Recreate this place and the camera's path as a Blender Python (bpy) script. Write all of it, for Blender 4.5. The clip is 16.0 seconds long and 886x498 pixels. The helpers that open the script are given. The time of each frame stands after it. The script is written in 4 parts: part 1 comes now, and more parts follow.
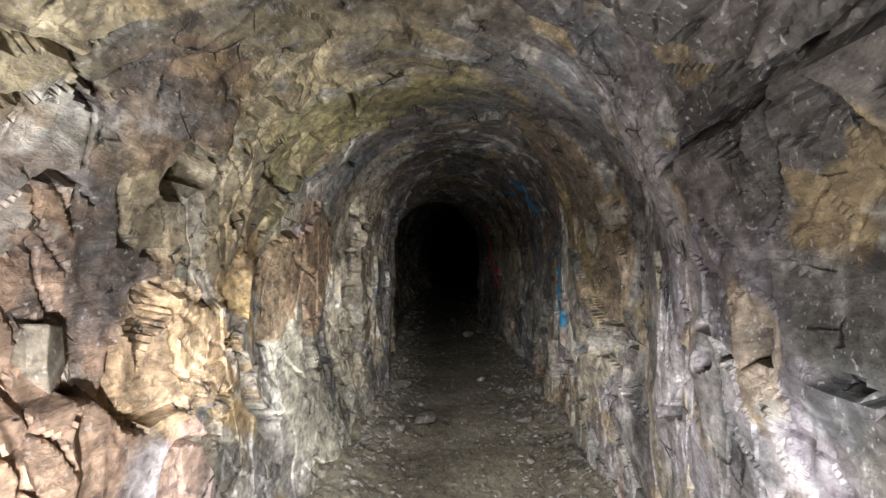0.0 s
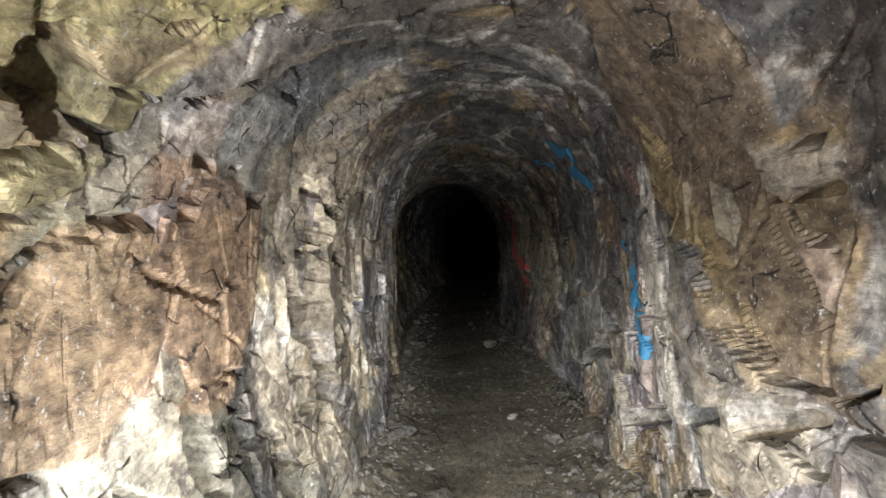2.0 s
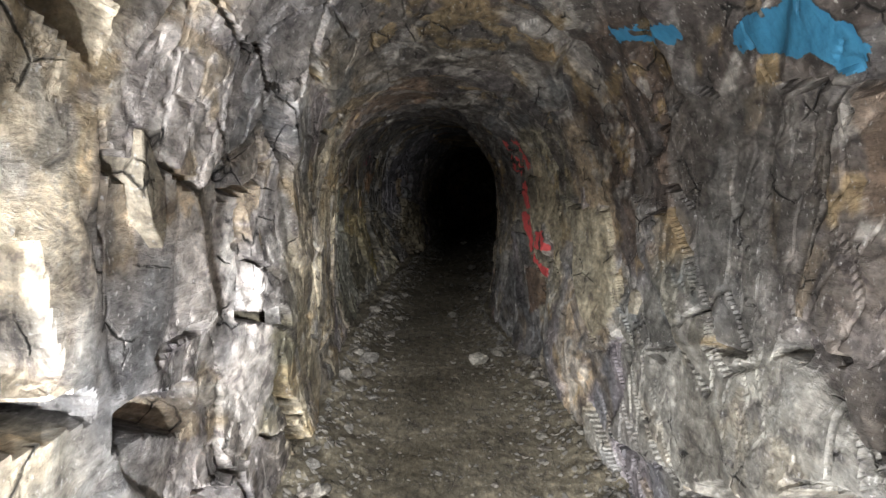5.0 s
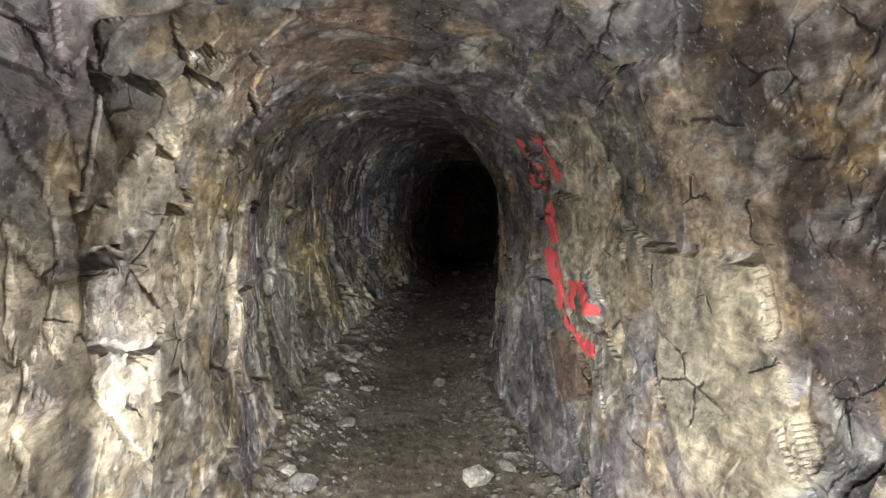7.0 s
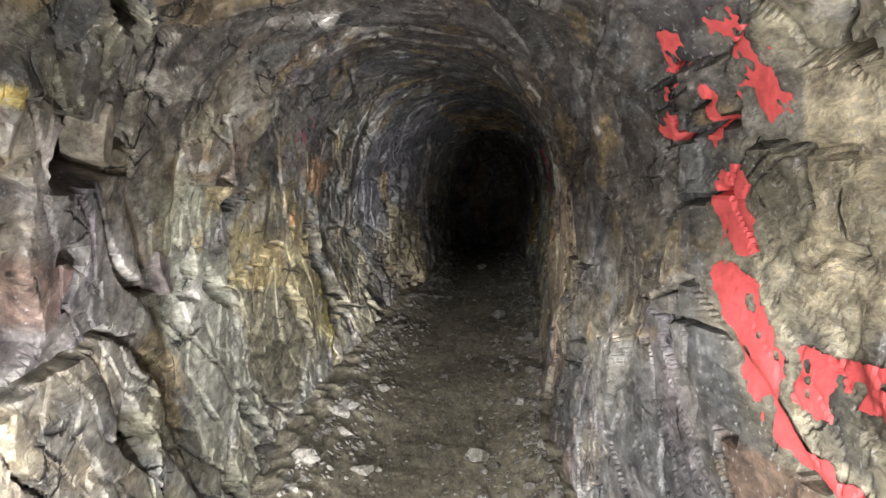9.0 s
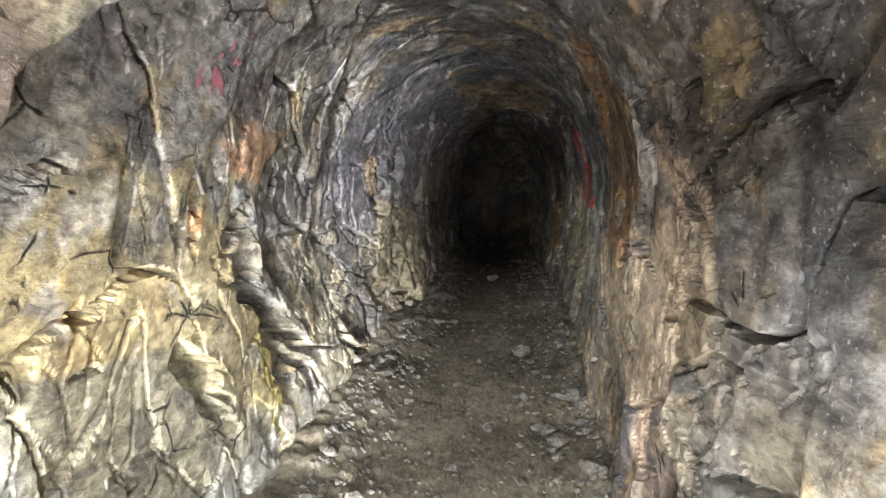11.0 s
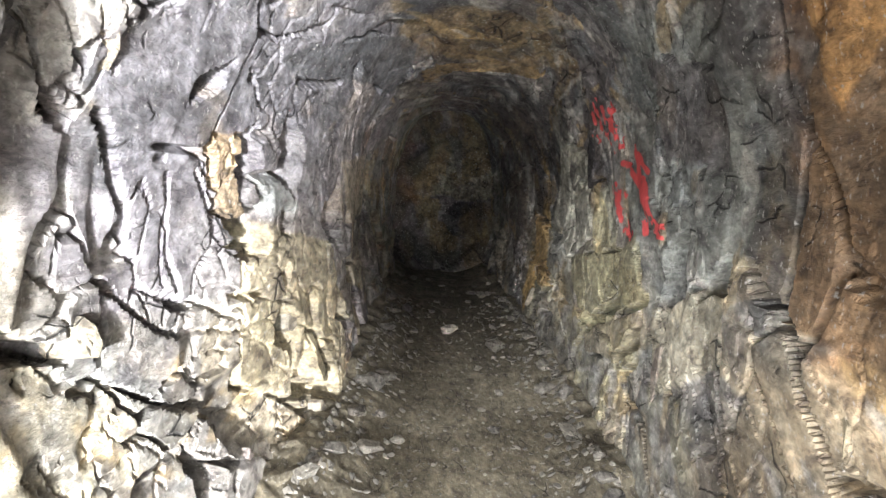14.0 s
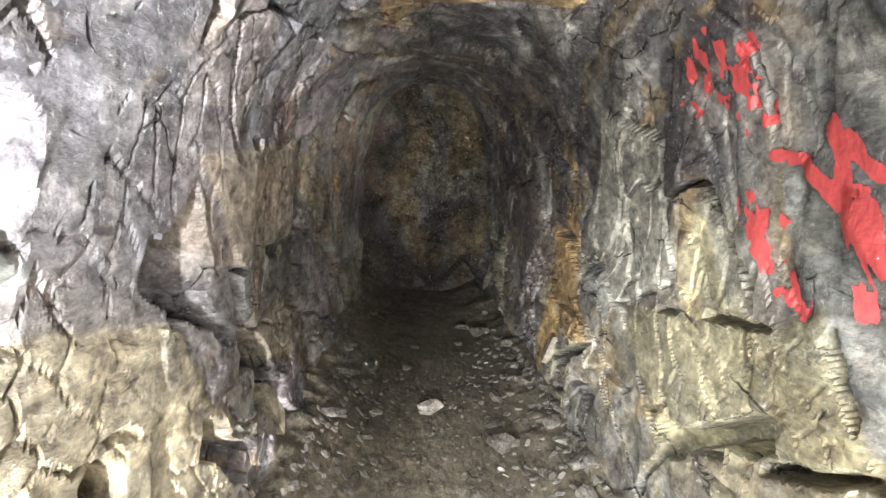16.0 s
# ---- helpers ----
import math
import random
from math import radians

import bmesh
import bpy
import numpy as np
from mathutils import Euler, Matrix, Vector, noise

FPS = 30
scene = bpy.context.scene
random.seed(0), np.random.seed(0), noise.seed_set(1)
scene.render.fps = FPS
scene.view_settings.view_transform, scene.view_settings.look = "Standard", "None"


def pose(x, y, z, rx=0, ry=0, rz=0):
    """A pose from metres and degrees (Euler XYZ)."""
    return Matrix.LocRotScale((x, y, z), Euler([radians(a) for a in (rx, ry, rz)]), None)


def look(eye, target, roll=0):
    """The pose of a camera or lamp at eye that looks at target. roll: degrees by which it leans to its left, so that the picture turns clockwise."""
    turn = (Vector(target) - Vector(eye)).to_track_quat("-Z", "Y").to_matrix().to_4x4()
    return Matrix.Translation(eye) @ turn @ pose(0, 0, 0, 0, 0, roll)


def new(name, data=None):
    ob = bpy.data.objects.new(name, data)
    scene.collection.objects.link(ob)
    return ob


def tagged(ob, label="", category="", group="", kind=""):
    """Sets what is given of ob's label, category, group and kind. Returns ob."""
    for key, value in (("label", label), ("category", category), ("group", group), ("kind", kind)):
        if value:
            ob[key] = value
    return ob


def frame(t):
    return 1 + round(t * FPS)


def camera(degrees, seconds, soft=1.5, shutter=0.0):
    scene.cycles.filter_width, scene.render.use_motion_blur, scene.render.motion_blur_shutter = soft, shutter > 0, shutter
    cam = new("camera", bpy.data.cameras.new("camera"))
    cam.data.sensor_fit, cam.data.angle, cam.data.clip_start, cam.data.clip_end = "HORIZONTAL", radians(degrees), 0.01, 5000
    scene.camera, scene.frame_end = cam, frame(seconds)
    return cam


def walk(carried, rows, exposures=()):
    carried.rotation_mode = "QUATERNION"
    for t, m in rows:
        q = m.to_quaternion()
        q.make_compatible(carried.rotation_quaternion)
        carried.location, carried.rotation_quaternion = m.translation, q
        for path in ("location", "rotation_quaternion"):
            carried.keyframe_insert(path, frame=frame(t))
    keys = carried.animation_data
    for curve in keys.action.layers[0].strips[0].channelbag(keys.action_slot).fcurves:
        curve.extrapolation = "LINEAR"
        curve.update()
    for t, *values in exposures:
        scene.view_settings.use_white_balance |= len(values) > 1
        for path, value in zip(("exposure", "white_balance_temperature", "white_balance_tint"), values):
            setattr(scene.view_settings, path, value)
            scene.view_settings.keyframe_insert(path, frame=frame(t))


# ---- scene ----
cam = camera(64.8, 16.0)
METRES, EYE, TILT, LEAN, TURN = 13.6, 1.24, -0.8, 0.0, 0.0
ROWS = [
    (0.0, 0.0, 0.0, 0.0, 0.0, -0.0, 0.0),
    (0.5, 0.0001, 0.0275, 0.0015, -0.74, -0.09, 0.68),
    (1.0, 0.002, 0.0598, 0.0013, -0.92, -0.32, 1.4),
    (1.5, -0.003, 0.0917, 0.0021, 0.72, -0.74, 1.73),
    (2.0, 0.001, 0.1239, 0.001, 1.23, -0.74, 1.55),
    (2.5, 0.0023, 0.1557, 0.0041, 2.13, -0.39, 0.95),
    (3.0, 0.0017, 0.1905, 0.0025, 1.63, -2.58, 0.07),
    (3.5, 0.0057, 0.2245, -0.0008, 1.29, -4.21, -0.76),
    (4.0, 0.006, 0.259, -0.0002, 0.7, -5.25, -1.39),
    (4.5, 0.0041, 0.2925, 0.0015, 0.52, -5.0, -1.91),
    (7.0, 0.0079, 0.4576, 0.0044, -0.27, -2.89, -2.63),
    (7.5, 0.0071, 0.491, 0.0051, 0.3, -2.98, -2.29),
    (8.0, 0.0066, 0.5251, 0.0031, 1.1, -4.38, -2.15),
    (8.5, 0.0038, 0.5566, 0.0037, 0.97, -4.43, -2.23),
    (11.0, -0.0048, 0.7013, 0.0028, 0.79, -4.82, -3.6),
    (11.5, -0.0066, 0.7291, 0.0034, -0.44, -5.04, -3.96),
    (12.0, -0.0046, 0.7569, 0.0037, -0.86, -5.4, -4.17),
    (12.5, -0.0078, 0.7848, 0.0042, -1.97, -5.12, -4.2),
    (13.0, -0.0098, 0.8128, 0.0035, -3.33, -4.67, -4.14),
    (13.5, -0.008, 0.8461, 0.0046, -4.07, -4.81, -4.15),
    (14.0, -0.0099, 0.8767, 0.007, -5.19, -4.56, -4.27),
    (14.5, -0.0042, 0.9073, 0.0079, -5.76, -4.72, -4.37),
    (15.0, -0.0011, 0.9353, 0.0102, -5.81, -5.32, -4.29),
    (15.5, -0.0004, 0.9654, 0.0118, -5.71, -6.02, -4.11),
    (16.0, 0.0045, 0.9958, 0.0136, -6.16, -5.57, -3.77),
]

# fixed lamps added at stations along the walk, mostly left of and below the eye, standing in for one hand lamp;
# each shines sideways and ahead, weaker down the gallery to keep it dark ahead, and the exposure opens by the same
# measure
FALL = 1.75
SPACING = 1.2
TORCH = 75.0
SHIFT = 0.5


def path_y(t):
    for a, b in zip(ROWS, ROWS[1:]):
        if t <= b[0]:
            k = (t - a[0]) / (b[0] - a[0])
            return METRES * (a[2] + k * (b[2] - a[2]))
    return METRES * ROWS[-1][2]


walk(cam, [(t, pose(0, 0, EYE, TILT, LEAN, TURN) @ pose(METRES * x, METRES * y, METRES * z, 90 + pitch, roll, yaw)) for t, x, y, z, yaw, pitch, roll in ROWS],
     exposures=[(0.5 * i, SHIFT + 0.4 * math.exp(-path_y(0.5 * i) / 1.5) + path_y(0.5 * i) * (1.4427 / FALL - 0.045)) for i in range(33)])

world = bpy.data.worlds.new("underground")
world.use_nodes = True
world.node_tree.nodes["Background"].inputs[0].default_value = (0.0, 0.0, 0.0, 1)
world.node_tree.nodes["Background"].inputs[1].default_value = 0.0
scene.world = world

# sideways place of the added lamps, set by how bright each wall comes out
STATION_X = ((-1, 0, 4, 6, 7.5, 9, 11, 12.7, 14, 15.5), (-0.20, -0.20, -0.20, -0.14, -0.16, -0.28, -0.36, -0.16, 0.10, 0.28))
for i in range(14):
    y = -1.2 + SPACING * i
    eye = Vector((np.interp(y, *STATION_X), y, 0.82))
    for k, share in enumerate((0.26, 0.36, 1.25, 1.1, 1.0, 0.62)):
        data = bpy.data.lights.new("torch_stand_in_spot", "SPOT")
        # past 9.5 m power moves from left and roof to right, evening the walls
        rebalance = min(max((y - 9.5) / 2.5, 0), 1)
        share *= (1 - 0.45 * rebalance, 1 + 0.5 * rebalance, 1 + 0.5 * rebalance, 1 - 0.2 * rebalance, 1 - 0.68 * rebalance, 1 - 0.75 * rebalance)[k]
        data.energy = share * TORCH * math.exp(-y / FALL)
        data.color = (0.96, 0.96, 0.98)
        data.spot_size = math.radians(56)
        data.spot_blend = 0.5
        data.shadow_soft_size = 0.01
        lamp = new("torch_stand_in", data)
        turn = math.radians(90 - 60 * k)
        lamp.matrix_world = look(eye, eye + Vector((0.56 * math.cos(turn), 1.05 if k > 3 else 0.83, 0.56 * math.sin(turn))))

# ---- numbers for rock ----
rng = np.random.default_rng(7)
random.seed(7)


def hash2(i, j, k):
    n = (i.astype(np.int64) * 374761393 + j.astype(np.int64) * 668265263 + k * 1442695041) & 0xFFFFFFFF
    n = ((n ^ (n >> 13)) * 1274126177) & 0xFFFFFFFF
    n = ((n ^ (n >> 16)) * 2246822519) & 0xFFFFFFFF
    return ((n ^ (n >> 15)) & 0xFFFFFF) / 16777216.0


def lattice(u, v, k):
    i, j = np.floor(u), np.floor(v)
    a, b = u - i, v - j
    a, b = a * a * (3 - 2 * a), b * b * (3 - 2 * b)
    return (hash2(i, j, k) * (1 - a) + hash2(i + 1, j, k) * a) * (1 - b) + (hash2(i, j + 1, k) * (1 - a) + hash2(i + 1, j + 1, k) * a) * b


def fbm(u, v, k, octaves=4):
    total, size = 0.0, 0.5
    for o in range(octaves):
        total = total + size * (lattice(u * 2 ** o + 3.7 * o, v * 2 ** o + 1.3 * o, k + o) - 0.5)
        size *= 0.5
    return total


def cells(u, v, k):
    """Cells of a jittered grid: how far from the joint, and the cell's own three random numbers and offsets."""
    i, j = np.floor(u), np.floor(v)
    best = np.full(u.shape, 9.0)
    second = np.full(u.shape, 9.0)
    ci, cj = np.zeros_like(u), np.zeros_like(u)
    du, dv = np.zeros_like(u), np.zeros_like(u)
    for a in (-1, 0, 1):
        for b in (-1, 0, 1):
            x = u - (i + a + 0.1 + 0.8 * hash2(i + a, j + b, k))
            y = v - (j + b + 0.1 + 0.8 * hash2(i + a, j + b, k + 1))
            d = np.abs(x) * 0.55 + np.sqrt(x * x + y * y) * 0.6
            near = d < best
            second = np.where(near, best, np.minimum(second, d))
            best = np.where(near, d, best)
            ci, cj = np.where(near, i + a, ci), np.where(near, j + b, cj)
            du, dv = np.where(near, x, du), np.where(near, y, dv)
    return second - best, hash2(ci, cj, k + 2), hash2(ci, cj, k + 3), hash2(ci, cj, k + 4), du, dv


def ramp(x, a, b):
    k = np.clip((x - a) / (b - a), 0, 1)
    return k * k * (3 - 2 * k)


def keyed(y, pairs):
    xs, ys = zip(*pairs)
    return (np.interp(y - 0.25, xs, ys) + np.interp(y, xs, ys) + np.interp(y + 0.25, xs, ys)) / 3


# the gallery's plan: half-widths at waist height and at the foot, the roof, the floor
LEFT = [(-3, -0.8), (1.2, -0.75), (2.1, -0.66), (2.6, -0.76), (3.9, -0.70), (5.0, -0.56), (6.1, -0.53), (7.4, -0.56), (8.9, -0.67), (10.2, -0.86),
        (11.4, -0.86), (12.7, -0.78), (13.7, -0.68), (14.5, -0.50), (15.4, -0.29), (15.8, -0.30), (16.5, -0.25), (17.6, -0.06), (20, 0.0)]
LEFT_FOOT = [(-3, -0.6), (2, -0.5), (4, -0.5), (6, -0.47), (8.5, -0.55), (10, -0.62), (11.4, -0.55), (12.7, -0.52), (13.8, -0.40), (15.3, -0.2), (16.5, -0.05), (20, 0.1)]
RIGHT = [(-3, 0.75), (1.8, 0.68), (3.1, 0.92), (3.9, 0.80), (4.7, 0.86), (6.3, 0.90), (7.5, 0.86), (8.4, 0.76), (8.9, 0.76), (10.0, 0.60), (11.3, 0.60),
         (12.3, 0.66), (13.4, 0.80), (14.4, 0.92), (15.7, 1.02), (16.6, 1.04), (18, 1.06), (20, 1.1)]
RIGHT_FOOT = [(-3, 0.7), (3, 0.80), (5, 0.82), (7, 0.86), (9, 0.72), (10.4, 0.50), (11.2, 0.46), (12.4, 0.62), (13.4, 0.70), (15.7, 0.92), (18, 0.95), (20, 0.95)]
ROOF = [(-3, 1.85), (2.2, 1.80), (4.3, 1.92), (6.6, 1.86), (8.8, 1.76), (10.6, 1.78), (11.5, 1.86), (13.5, 1.95), (15, 1.92), (16.1, 1.80), (19, 1.92), (20, 1.9)]
FLOOR = [(-3, 0.0), (4, -0.03), (7, -0.08), (11, -0.08), (14, 0.04), (17, 0.19), (20, 0.24)]
END = 19.6
SPAN = 4.8


def profile(y, s):
    """The gallery's smooth shape: s runs 0 to 4.8 from the left foot over the roof to the right foot."""
    f = keyed(y, FLOOR) - 0.2
    wl, wr, bl, br = keyed(y, LEFT), keyed(y, RIGHT), keyed(y, LEFT_FOOT), keyed(y, RIGHT_FOOT)
    top = keyed(y, ROOF)
    waist = 0.95
    leg = 1.15
    a = np.clip(s / leg, 0, 1)
    b = np.clip((SPAN - s) / leg, 0, 1)
    phi = np.clip((s - leg) / (SPAN - 2 * leg), 0, 1) * math.pi
    c, d = -np.cos(phi), np.sin(phi)
    mid, half = (wl + wr) / 2, (wr - wl) / 2
    x = mid + half * np.sign(c) * np.abs(c) ** 0.8
    z = waist + (top - waist) * np.abs(d) ** 0.85
    left, right = s < leg, s > SPAN - leg
    x = np.where(left, bl + (wl - bl) * np.sin(a * math.pi / 2), np.where(right, br + (wr - br) * np.sin(b * math.pi / 2), x))
    z = np.where(left, f + (waist - f) * a, np.where(right, f + (waist - f) * b, z))
    nx = np.where(left, -1.0, np.where(right, 1.0, c))
    nz = np.where(left | right, 0.0, d)
    return x, z, nx, nz


def beds(y, s):
    """Coordinates across and along the steep beds of the rock."""
    w = ramp(s, 1.0, 3.8)
    rise = np.where(s < 1.7, s, np.where(s > SPAN - 1.7, SPAN - s, 1.7 + 0.25 * np.sin(np.clip((s - 1.7) / (SPAN - 3.4), 0, 1) * math.pi)))
    u = y + (0.45 - 0.80 * w) * rise
    return u + 0.6 * fbm(y * 0.8, s * 0.8, 91, 3), s + 0.7 * fbm(y * 0.9, s * 0.9, 95, 3)


FACETS = []


def facet(colour, strength, rise, *corners):
    """An angular face of rock with its own colour, standing out by rise; corners by distance along the gallery and place round it."""
    FACETS.append((colour, strength, rise, corners))


def facet_depth(y, s, corners):
    """How far inside the face each place lies, in metres; outside it is negative."""
    gap = np.full(y.shape, 9.0)
    inside = np.zeros(y.shape, bool)
    for (ya, sa), (yb, sb) in zip(corners, corners[1:] + corners[:1]):
        k = np.clip(((y - ya) * (yb - ya) + (s - sa) * (sb - sa)) / ((yb - ya) ** 2 + (sb - sa) ** 2 + 1e-9), 0, 1)
        gap = np.minimum(gap, np.hypot(y - ya - k * (yb - ya), s - sa - k * (sb - sa)))
        inside ^= ((sa > s) != (sb > s)) & (y < (yb - ya) * (s - sa) / (sb - sa + 1e-12) + ya)
    return np.where(inside, gap, -gap)


def facet_near(y, s, corners):
    ys, ss = [c[0] for c in corners], [c[1] for c in corners]
    near = (y > min(ys) - 0.15) & (y < max(ys) + 0.15) & (s > min(ss) - 0.15) & (s < max(ss) + 0.15)
    yn, sn = y[near], s[near]
    return near, facet_depth(yn + 0.12 * fbm(yn * 3, sn * 6, 501, 4), sn + 0.06 * fbm(yn * 3, sn * 6, 505, 4), corners)


FISSURES = []
# stretches where the rock broke to smoother faces
CALM = [(15.0, 3.8, 1.0, 1.0, 0.85), (16.4, 3.6, 0.5, 0.9, 0.5), (8.0, 3.7, 0.45, 1.0, 0.6), (9.4, 3.6, 0.5, 0.8, 0.45), (11.6, 0.7, 0.9, 0.6, 0.6), (12.9, 0.7, 0.8, 0.6, 0.5),
        (5.3, 1.0, 1.0, 0.7, 0.5), (8.0, 1.0, 1.0, 0.7, 0.4), (12.6, 3.7, 1.0, 0.9, 0.45), (2.7, 1.1, 0.9, 0.5, 0.5)]


def fissure(ya, sa, yb, sb, wide=0.022, deep=0.2):
    FISSURES.append((ya, sa, yb, sb, wide, deep))


# open fissures, by distance along the gallery and place round it
fissure(1.69, 1.60, 1.85, 1.54, 0.03)
fissure(1.68, 1.56, 1.93, 1.47, 0.03)
fissure(2.26, 1.48, 2.41, 1.43, 0.03)
fissure(2.36, 1.28, 2.41, 1.12, 0.05)
fissure(1.69, 1.25, 1.72, 1.20, 0.03)
fissure(1.88, 1.06, 1.96, 1.00, 0.03)
fissure(2.04, 0.93, 2.10, 0.84, 0.02)
fissure(2.26, 1.14, 2.88, 0.59, 0.02)
fissure(4.27, 1.20, 4.91, 0.69, 0.025)
fissure(4.37, 1.53, 4.55, 1.31, 0.02)
fissure(5.14, 4.29, 4.42, 4.10, 0.03)
fissure(3.67, 3.90, 3.31, 3.83, 0.025)
fissure(2.53, 3.99, 2.21, 3.89, 0.02)
fissure(1.79, 3.65, 1.78, 3.69, 0.02)
fissure(1.55, 3.61, 1.44, 3.60, 0.02)
fissure(2.74, 1.67, 2.96, 1.58, 0.04)
fissure(3.36, 1.11, 3.53, 0.78, 0.022)
fissure(4.43, 1.22, 4.68, 0.96, 0.03)
fissure(4.70, 0.95, 4.70, 0.57, 0.02)
fissure(4.15, 1.22, 4.26, 1.01, 0.016)
fissure(4.34, 1.53, 4.46, 1.46, 0.03)
fissure(4.03, 0.70, 4.33, 0.45, 0.03)
fissure(3.78, 0.89, 3.84, 0.66, 0.016)
fissure(3.66, 3.90, 3.40, 3.83, 0.03)
fissure(4.15, 4.03, 3.77, 3.93, 0.02)
fissure(5.15, 4.29, 4.93, 4.25, 0.03)
fissure(4.55, 1.20, 4.74, 1.01, 0.05)
fissure(4.58, 1.26, 4.62, 1.25, 0.04)
fissure(5.38, 1.23, 5.41, 1.08, 0.018)
fissure(5.10, 1.37, 5.28, 1.31, 0.02)
fissure(5.71, 0.72, 6.35, 0.53, 0.014)
fissure(5.17, 0.84, 5.39, 0.76, 0.02)
fissure(6.83, 0.73, 7.61, 0.17, 0.02)
fissure(6.47, 1.25, 6.55, 0.97, 0.016)
fissure(5.23, 1.59, 5.56, 1.49, 0.02)
fissure(4.50, 1.50, 4.56, 1.49, 0.04)
fissure(4.56, 1.44, 4.62, 1.47, 0.045)
fissure(4.64, 1.44, 4.74, 1.40, 0.025)
fissure(4.63, 0.96, 4.73, 0.91, 0.03)
fissure(4.56, 0.95, 4.63, 0.91, 0.04)
fissure(4.82, 1.01, 4.84, 0.91, 0.025)
fissure(4.97, 1.03, 4.97, 0.96, 0.014)
fissure(5.05, 1.08, 5.17, 1.03, 0.014)
fissure(5.68, 0.95, 6.11, 0.87, 0.025)
fissure(6.41, 4.27, 5.32, 3.86, 0.035)
fissure(4.84, 1.46, 4.88, 1.43, 0.04)
fissure(4.54, 1.19, 4.57, 1.14, 0.03)
fissure(4.56, 1.36, 4.60, 1.31, 0.025)
fissure(4.62, 1.23, 4.78, 1.20, 0.01)
fissure(4.84, 1.26, 5.06, 1.25, 0.012)
fissure(5.40, 0.78, 5.38, 0.71, 0.018)
fissure(6.43, 1.02, 6.97, 0.91, 0.014)
fissure(5.24, 1.08, 5.60, 1.00, 0.014)
fissure(6.52, 1.58, 6.89, 1.36, 0.02)
fissure(7.51, 0.19, 8.51, 0.08, 0.02)
fissure(6.71, 0.26, 6.95, 0.01, 0.016)
fissure(5.59, 0.70, 5.58, 0.55, 0.012)
fissure(5.60, 4.19, 5.52, 4.13, 0.04)
fissure(5.26, 3.92, 5.22, 3.86, 0.02)
fissure(4.98, 3.90, 4.87, 3.86, 0.015)
fissure(8.94, 1.31, 9.13, 1.25, 0.025)
fissure(9.24, 1.36, 9.68, 1.37, 0.035)
fissure(8.70, 1.12, 8.75, 1.00, 0.02)
fissure(8.84, 0.94, 8.86, 0.85, 0.03)
fissure(8.99, 1.18, 9.07, 1.03, 0.035)
fissure(9.26, 1.71, 9.59, 1.62, 0.02)
fissure(9.79, 0.46, 9.74, 0.37, 0.025)
fissure(10.27, 1.12, 10.31, 1.03, 0.016)
fissure(11.44, 0.84, 11.78, 0.47, 0.018)
fissure(11.89, 1.00, 12.84, 0.46, 0.018)
fissure(10.60, 0.54, 10.87, 0.35, 0.016)
fissure(9.56, 0.85, 9.76, 0.65, 0.02)
fissure(10.31, 0.40, 10.42, 0.23, 0.018)
fissure(8.68, 1.15, 8.72, 1.11, 0.02)
fissure(8.80, 1.38, 8.84, 1.34, 0.02)
fissure(9.36, 0.69, 9.47, 0.53, 0.02)
fissure(8.89, 0.73, 8.98, 0.66, 0.02)
fissure(10.44, 1.03, 10.70, 0.85, 0.014)
fissure(8.64, 3.58, 8.60, 3.57, 0.035)
fissure(8.76, 3.30, 8.69, 3.27, 0.03)
fissure(10.36, 4.14, 10.21, 3.83, 0.02)
fissure(8.51, 1.25, 8.60, 1.22, 0.016)
fissure(8.47, 1.31, 8.48, 1.30, 0.025)
fissure(11.94, 1.05, 12.13, 0.89, 0.04)
fissure(12.16, 0.87, 12.41, 0.42, 0.025)
fissure(12.36, 0.76, 12.70, 0.36, 0.02)
fissure(11.62, 0.77, 11.59, 0.70, 0.025)
fissure(13.82, 0.47, 13.69, 0.12, 0.018)
fissure(14.65, 0.59, 15.14, 0.04, 0.03)
fissure(12.90, 1.18, 12.98, 1.15, 0.035)
fissure(13.18, 0.23, 13.31, 0.08, 0.02)
fissure(12.72, 1.32, 12.85, 1.25, 0.018)
fissure(13.73, 0.58, 13.87, 0.43, 0.02)
fissure(13.16, 0.53, 13.63, 0.14, 0.014)
fissure(12.38, 1.26, 12.43, 1.22, 0.018)
fissure(11.90, 1.17, 11.95, 1.09, 0.03)
fissure(13.14, 1.03, 13.38, 0.96, 0.02)
fissure(12.23, 3.71, 11.93, 3.63, 0.016)
fissure(11.44, 3.63, 11.40, 3.60, 0.02)
fissure(13.02, 0.19, 13.02, 0.02, 0.014)
fissure(14.29, 1.18, 14.34, 1.06, 0.016)
fissure(15.00, 1.18, 15.50, 0.91, 0.016)
fissure(14.18, 1.38, 14.24, 1.25, 0.02)
fissure(14.26, 1.20, 14.29, 1.07, 0.035)
fissure(14.48, 1.40, 14.65, 1.26, 0.025)
fissure(14.47, 0.84, 14.63, 0.66, 0.035)
fissure(14.68, 0.57, 14.84, 0.30, 0.03)
fissure(14.56, 0.53, 14.76, 0.42, 0.03)
fissure(15.11, 1.24, 15.19, 1.09, 0.028)
fissure(15.46, 1.15, 15.65, 0.83, 0.02)
fissure(15.65, 0.83, 16.50, 0.00, 0.04)
fissure(17.08, 1.07, 18.07, 0.48, 0.03)
fissure(14.14, 1.14, 14.24, 1.06, 0.018)
fissure(15.24, 0.69, 15.64, 0.46, 0.025)
fissure(14.78, 0.83, 15.08, 0.25, 0.012)
fissure(14.99, 1.73, 15.14, 1.61, 0.02)
fissure(14.51, 0.99, 14.54, 0.94, 0.018)
